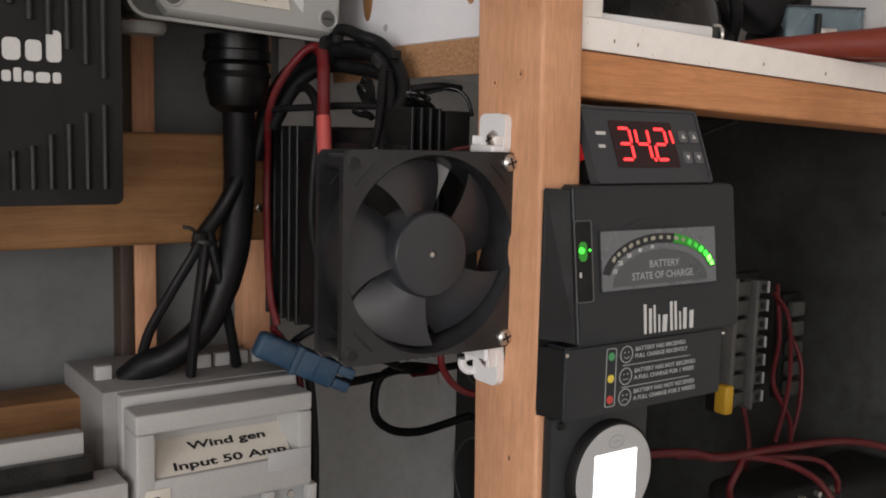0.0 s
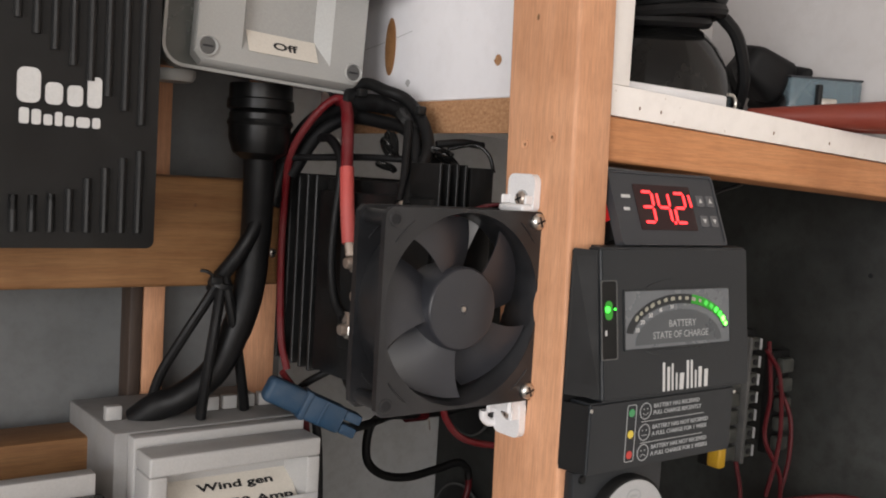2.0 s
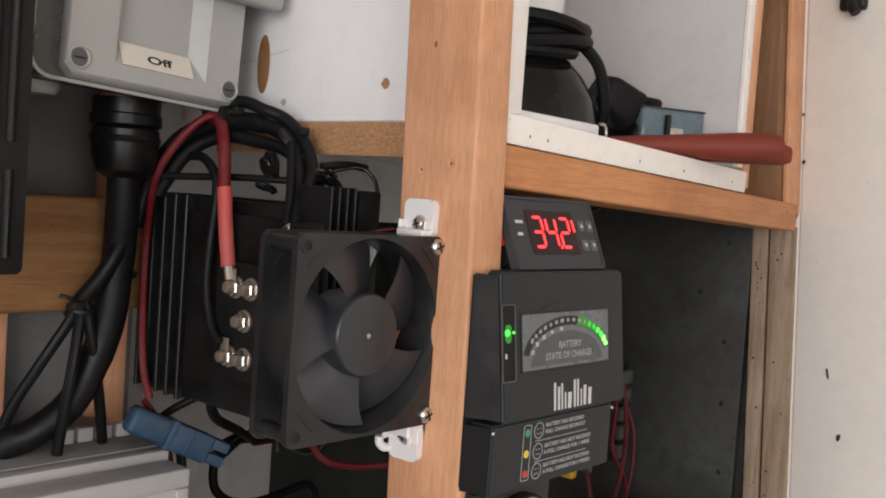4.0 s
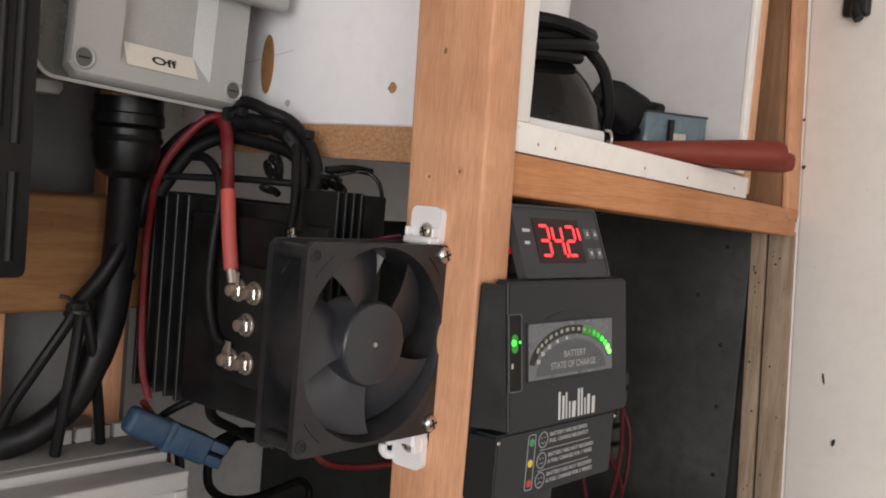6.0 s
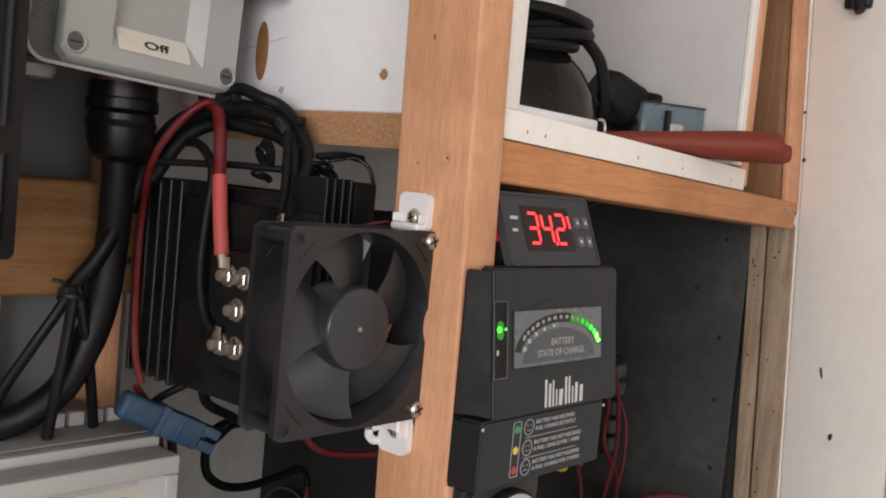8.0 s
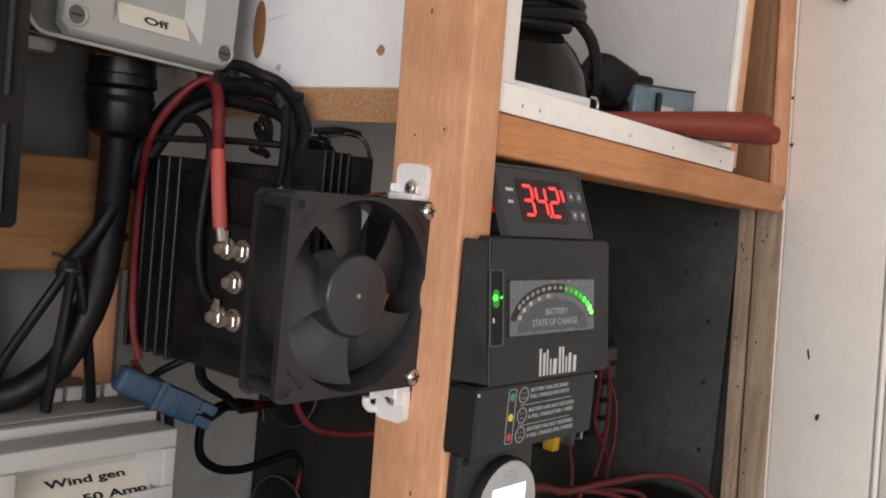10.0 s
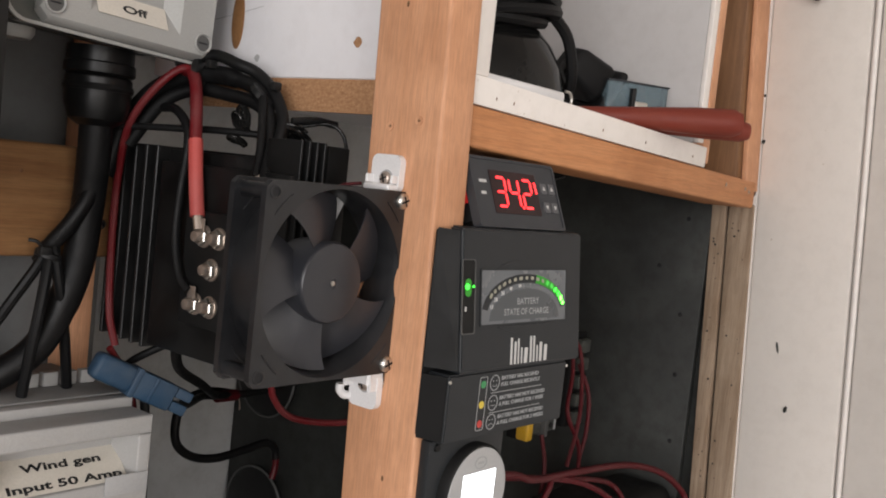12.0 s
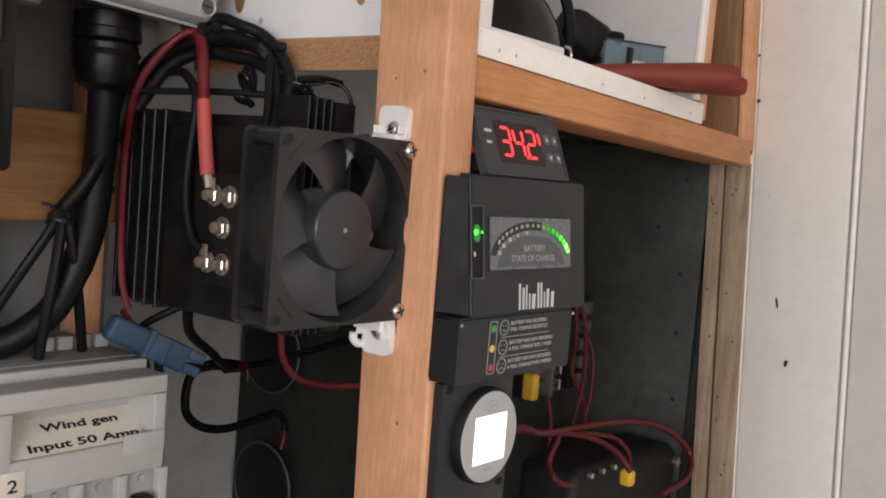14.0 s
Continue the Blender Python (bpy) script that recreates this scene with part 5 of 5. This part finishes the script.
def splice():
    o = thing("splice_connector", "blue plastic inline splice connector hanging on a red wire", "connector", (0.04, 0.207, 1.40))
    m = Matrix.Translation((0.0385, 0.2030, 1.4045)) @ Matrix.Rotation(radians(-15), 4, "Z") @ Matrix.Rotation(radians(25), 4, "Y")
    part("cap", box(-0.0345, -0.0060, -0.0070, 0.0070, -0.0085, 0.0085, 0.0038, 3, m), BLUE, o)
    part("body", box(-0.0058, 0.0215, -0.0080, 0.0080, -0.0092, 0.0086, 0.0018, 2, m), BLUE, o)
    part("collar", box(-0.0090, -0.0045, -0.0090, 0.0090, -0.0100, 0.0094, 0.0012, 2, m), BLUE, o)
    for z0, z1 in ((-0.0082, -0.0012), (0.0012, 0.0080)):
        part("tab", box(0.0216, 0.0335, -0.0072, 0.0072, z0, z1, 0.0014, 2, m), BLUE, o)
    part("ridge", box(0.0050, 0.0070, -0.0088, 0.0082, -0.0085, 0.0085, 0.0005, 1, m), BLUE, o)
    return o


splice()
r = thing("wire_splice", "dark red taped splice with bare wire strands", "splice", (0.255, 0.378, 1.33))
part("tape", tube([(0.2360, 0.3740, 1.3365), (0.2620, 0.3790, 1.3345)], 0.0054, 10), DARKRED, r)
for k in range(5):
    part("strand", tube([(0.2620, 0.3780, 1.3345), (0.2660 + 0.0008 * k, 0.3780 + 0.001 * k, 1.3290), (0.2680 + 0.0014 * k, 0.3780 + 0.002 * k, 1.3210 - 0.001 * k)], 0.0005, 5, 3), DULLSTEEL, r)

# round caps on the dark lining deep in the recess
for z in (1.292, 1.120):
    o = thing("round_vent", "round black vent cover with a worn rim", "vent", (0.480, 0.585, z - 0.05), "round vents")
    m = Matrix.Translation((0.4838, 0.585, z)) @ LEFTWARD
    part("cap_disc", lathe([(0.052, 0), (0.052, 0.006), (0.046, 0.010), (0, 0.010)], m, 40), BLACK, o)
    bm = bmesh.new()
    add_lathe(bm, [(0.0522, 0.004), (0.0545, 0.006), (0.0525, 0.008), (0.0510, 0.006), (0.0522, 0.004)], m, 40, False)
    part("rim", bm, WORN, o)


# ---- things on the cupboard shelf ----
def shelf_z(x, y=0.0):
    return (SLOPE @ Vector((x, y, 1.6096))).z


lamp = thing("dome_appliance", "glossy black dome with its flex wound round a white neck", "appliance", (0.185, 0.075, shelf_z(0.185)))
LZ = shelf_z(0.185) + 0.0005
LM = Matrix.Translation((0.1960, 0.0750, LZ))
part("dome", lathe([(0.0530, 0), (0.0535, 0.004), (0.0525, 0.014), (0.0490, 0.028), (0.0420, 0.042), (0.0330, 0.052), (0.0260, 0.056), (0, 0.057)], LM, 48), GLOSSBLACK, lamp)
part("neck", lathe([(0.0240, 0.0572), (0.0250, 0.075), (0.0260, 0.110), (0.0300, 0.160), (0.0310, 0.20), (0, 0.201)], LM, 36), WHITEP, lamp)
pts = []
for k in range(6 * 12 + 1):
    a = 2 * math.pi * k / 12
    rr = 0.0365 + 0.006 * math.sin(k * 0.37)
    pts.append(LM @ Vector((rr * math.cos(a), rr * math.sin(a), 0.0560 + 0.021 * (k / 72) + 0.004 * math.sin(k * 0.61))))
part("wound_flex", tube(pts, 0.0042, 8, 3), RUBBER, lamp)
part("loose_flex", tube([LM @ Vector(p) for p in ((0.030, -0.028, 0.066), (0.042, -0.034, 0.052), (0.052, -0.034, 0.028), (0.058, -0.026, 0.008))], 0.0040, 8), RUBBER, lamp)

plug = thing("mains_plug", "black three-pin mains plug lying on the shelf", "plug", (0.295, 0.06, shelf_z(0.295)))
PM = Matrix.Translation((0.2960, 0.0600, shelf_z(0.295) + 0.0400)) @ pose(0, 0, 0, 12, 30, -14)
bm = box(-0.0240, 0.0130, -0.0170, 0.0170, -0.0160, 0.0160, 0.0075, 4)
for v in bm.verts:
    w = 0.62 + 0.38 * min(1.0, (v.co.x + 0.024) / 0.022)
    v.co.y *= w
    v.co.z *= w
bmesh.ops.transform(bm, matrix=PM, verts=bm.verts[:])
part("plug_body", bm, RUBBER, plug)
part("plug_face", box(0.0120, 0.0200, -0.0205, 0.0205, -0.0190, 0.0190, 0.0045, 3, PM), RUBBER, plug)
for qy, qz in ((0, 0.009), (-0.010, -0.008), (0.010, -0.008)):
    part("pin", box(0.0200, 0.0270, qy - 0.002, qy + 0.002, qz - 0.0032, qz + 0.0032, 0.0004, 1, PM), BLACK, plug)
    part("pin_tip", box(0.0271, 0.0360, qy - 0.002, qy + 0.002, qz - 0.0032, qz + 0.0032, 0.0006, 1, PM), STEEL, plug)
part("flex", tube([PM @ Vector((-0.022, 0, 0)), Vector((0.2620, 0.0620, 1.6420)), Vector((0.2560, 0.0560, 1.6340)), Vector((0.2530, 0.0480, 1.6220)), Vector((0.2450, 0.0480, 1.6120))], 0.0042, 8), RUBBER, plug)

card = thing("white_tray", "thin white card tray with a bright curled end", "tray", (0.14, 0.02, shelf_z(0.14)))
zc = shelf_z(0.14) - 0.0008
part("tray_body", box(0.0900, 0.1790, 0.0000, 0.0550, zc + 0.0012, zc + 0.0085, 0.0015, 2, Matrix.Translation((0, 0, 0))), WHITEP, card)
bm = bmesh.new()
add_tube(bm, [(0.1790, 0.0002, zc + 0.0092), (0.1845, 0.0002, zc + 0.0088), (0.1867, 0.0002, zc + 0.0045), (0.1845, 0.0002, zc + 0.0012), (0.1790, 0.0002, zc + 0.0010)], 0.0009, 8, 6)
part("curled_end", bm, STEEL, card)

jar = thing("clear_case", "clear blue-grey plastic case with a silver catch", "case", (0.32, 0.05, shelf_z(0.31)))
zj = shelf_z(0.330) + 0.0004
JM = Matrix.Translation((0.3275, 0.0440, zj)) @ pose(0, 0, 0, 0, 0, -28)
bm = bmesh.new()
add_box(bm, -0.0260, 0.0260, -0.0200, 0.0200, 0.0, 0.0400, 0.002, 2, JM)
add_box(bm, -0.0240, 0.0240, -0.0180, 0.0180, 0.0020, 0.0380, 0.001, 1, JM)
part("case_shell", bm, CLEARBLUE, jar)
part("lid_rim", box(-0.0266, 0.0266, -0.0206, 0.0206, 0.0388, 0.0402, 0.0006, 1, JM), GREYBEZEL, jar)
part("catch", box(-0.0060, 0.0060, -0.0245, -0.0202, 0.0180, 0.0260, 0.001, 2, JM), STEEL, jar)
part("catch_lever", box(-0.0085, -0.0050, -0.0250, -0.0202, 0.0140, 0.0350, 0.001, 2, JM), BLACK, jar)
part("catch_base", box(-0.0110, 0.0090, -0.0240, -0.0202, 0.0100, 0.0180, 0.001, 2, JM), BLACK, jar)
bm = bmesh.new()
add_tube(bm, [JM @ Vector(p) for p in ((0.0262, -0.010, 0.036), (0.0340, -0.010, 0.035), (0.0390, -0.010, 0.024), (0.0380, -0.010, 0.004))], 0.0010, 8, 6)
part("end_loop", bm, CLEARBLUE, jar)

tool = thing("hand_tool", "hand tool with two worn red grips overhanging the shelf", "tool", (0.26, -0.01, shelf_z(0.26)))
for a, b, r in (((0.2420, 0.0320), (0.3170, -0.0540), 0.0094), ((0.2580, 0.0400), (0.3420, -0.0500), 0.0074)):
    za, zb = shelf_z(a[0]) + r * 0.5 + 0.0006, shelf_z(b[0]) + r + (0.0040 if r > 0.007 else 0.0012)
    A, B = Vector((*a, za)), Vector((*b, zb))
    part("grip", tube([A, A.lerp(B, 0.5), B], lambda u, r=r: r * min(1.0, 0.55 + 0.60 * u) * (0.78 if u > 0.985 else 1), 12, 12), REDGRIP, tool)

hook = thing("wall_hook", "small black hook fixed to the cream wall", "hook", (0.48, -0.06, 1.74))
part("hook_plate", box(0.4780, 0.4868, -0.0460, -0.0250, 1.7380, 1.7900, 0.003, 3), BLACK, hook)
part("hook_arm", tube([(0.4800, -0.0350, 1.7500), (0.4720, -0.0380, 1.7400), (0.4700, -0.0420, 1.7335)], 0.0040, 10), BLACK, hook)


# ---- lower bay behind the meters ----
def fuse_strip():
    o = thing("terminal_strip", "clear and silver terminal strip in the lower bay", "terminal strip", (0.365, 0.11, 1.35))
    part("backing", box(0.3420, 0.3900, 0.1150, 0.1250, 1.3480, 1.4540, 0.001), BLACK, o)
    part("clear_channel", box(0.3430, 0.3475, 0.1030, 0.1149, 1.3490, 1.4530, 0.001), WORN, o)
    part("busbar", box(0.3680, 0.3720, 0.1030, 0.1149, 1.3490, 1.4500, 0.001), WORN, o)
    for k in range(7):
        z = 1.3520 + k * 0.0143
        part("terminal", box(0.3485, 0.3650, 0.1060, 0.1149, z, z + 0.0115, 0.0014, 2), SMOKEBOX, o)
        part("clamp", box(0.3730, 0.3840, 0.1050, 0.1149, z + 0.001, z + 0.0110, 0.001, 1), SMOKEBOX, o)
        part("clamp_edge", box(0.3850, 0.3866, 0.1050, 0.1149, z + 0.001, z + 0.0100, 0.0004, 1), LCDGREY, o)
        part("clamp_screw", lathe([(0.0026, 0), (0.0024, 0.0010), (0, 0.0012)], Matrix.Translation((0.3785, 0.1050, z + 0.006)) @ FRONT, 12), INK, o)
    return o


def relay_strip():
    o = thing("relay_block", "dark strip of smoky grey blocks behind red wires", "terminal strip", (0.44, 0.12, 1.345))
    part("rail", box(0.4280, 0.4520, 0.1220, 0.1300, 1.3450, 1.4320, 0.001), METERSIDE, o)
    for k in range(5):
        z = 1.3480 + k * 0.0165
        part("block", box(0.4320, 0.4480, 0.1140, 0.1218, z, z + 0.0125, 0.0022, 2), SMOKEBOX, o)
    return o


relay_strip()
fuse_strip()
o = thing("yellow_connector", "yellow plastic connector on the terminal strip", "connector", (0.34, 0.10, 1.35))
part("connector_body", box(0.3360, 0.3450, 0.1000, 0.1120, 1.3500, 1.3720, 0.002, 3), YELLOW, o)
for k, pts in enumerate((
        [(0.3850, 0.1000, 1.4400), (0.3980, 0.0950, 1.4200), (0.3900, 0.0850, 1.3850), (0.3800, 0.0800, 1.3600), (0.3700, 0.0800, 1.3300)],
        [(0.3950, 0.1050, 1.4450), (0.3880, 0.0950, 1.4050), (0.3700, 0.0850, 1.3750), (0.3860, 0.0800, 1.3450), (0.3900, 0.0800, 1.3200)],
        [(0.4050, 0.1000, 1.4100), (0.4100, 0.0900, 1.3850), (0.4050, 0.0850, 1.3550), (0.3980, 0.0850, 1.3300)],
        [(0.3500, 0.0950, 1.3560), (0.3520, 0.0900, 1.3300), (0.3480, 0.0900, 1.3000), (0.3300, 0.0900, 1.2600)])):
    cable("red_wire", "thin red wire looping in the dark lower bay", pts, 0.0018, DARKRED, 8, "bay wires")
cable("red_cable", "thick red battery cable curving across the lower bay", [(0.1200, 0.0300, 1.3760), (0.2100, 0.0300, 1.3640), (0.2430, 0.0300, 1.3550), (0.3070, 0.0300, 1.3505), (0.3810, 0.0300, 1.3430), (0.4260, 0.0200, 1.3310), (0.4530, 0.0100, 1.3090), (0.4310, 0.0000, 1.2940), (0.3830, 0.0000, 1.2890)], 0.0027, DARKRED)
cable("red_cable", "thin red cable running to the fuse holder", [(0.2100, 0.0380, 1.3600), (0.2740, 0.0300, 1.3500), (0.2990, 0.0200, 1.3440), (0.3180, 0.0100, 1.3330), (0.3250, 0.0000, 1.3190)], 0.0022, DARKRED)
cable("red_cable", "thin red cable curling round the fuse holder", [(0.2600, 0.0360, 1.3500), (0.2990, 0.0300, 1.3460), (0.3500, 0.0300, 1.3340), (0.3570, 0.0200, 1.3240), (0.3520, 0.0150, 1.3150)], 0.0020, DARKRED)
cable("red_cable", "red cable looping low in the bay", [(0.2700, 0.0330, 1.3530), (0.2640, 0.0300, 1.3460), (0.2550, 0.0300, 1.3310), (0.2520, 0.0200, 1.3210), (0.2730, 0.0200, 1.3130)], 0.0022, DARKRED)
fuse = thing("fuse_holder", "black fuse holder block with studs in the lower bay", "fuse holder", (0.34, 0.05, 1.23))
part("block", box(0.2900, 0.3800, 0.0250, 0.0800, 1.2300, 1.3180, 0.010, 4), METERSIDE, fuse)
part("cover", box(0.3820, 0.4780, 0.0300, 0.0900, 1.2400, 1.3080, 0.012, 4), METERSIDE, fuse)
for k in range(4):
    part("stud", lathe([(0.0022, 0), (0.0022, 0.004), (0, 0.005)], Matrix.Translation((0.305 + 0.018 * k, 0.0248, 1.314)) @ FRONT, 10), STEEL, fuse)
part("bolt", lathe([(0.0050, 0), (0.0050, 0.004), (0, 0.0055)], Matrix.Translation((0.4700, 0.0298, 1.2930)) @ FRONT, 14), STEEL, fuse)
part("tag", box(0.3310, 0.3400, 0.0020, 0.0130, 1.3040, 1.3170, 0.003, 3), YELLOW, fuse)
part("plinth", box(0.2800, 0.4600, 0.0300, 0.1200, 0.0, 1.2298, 0.004), BLACK, fuse)
cable("thin_wire", "thin black wire under the cross rail", [(0.1600, 0.0400, 1.5300), (0.2000, 0.0500, 1.5450), (0.2400, 0.0500, 1.5600), (0.2600, 0.0450, 1.5670)], 0.0014, RUBBER)
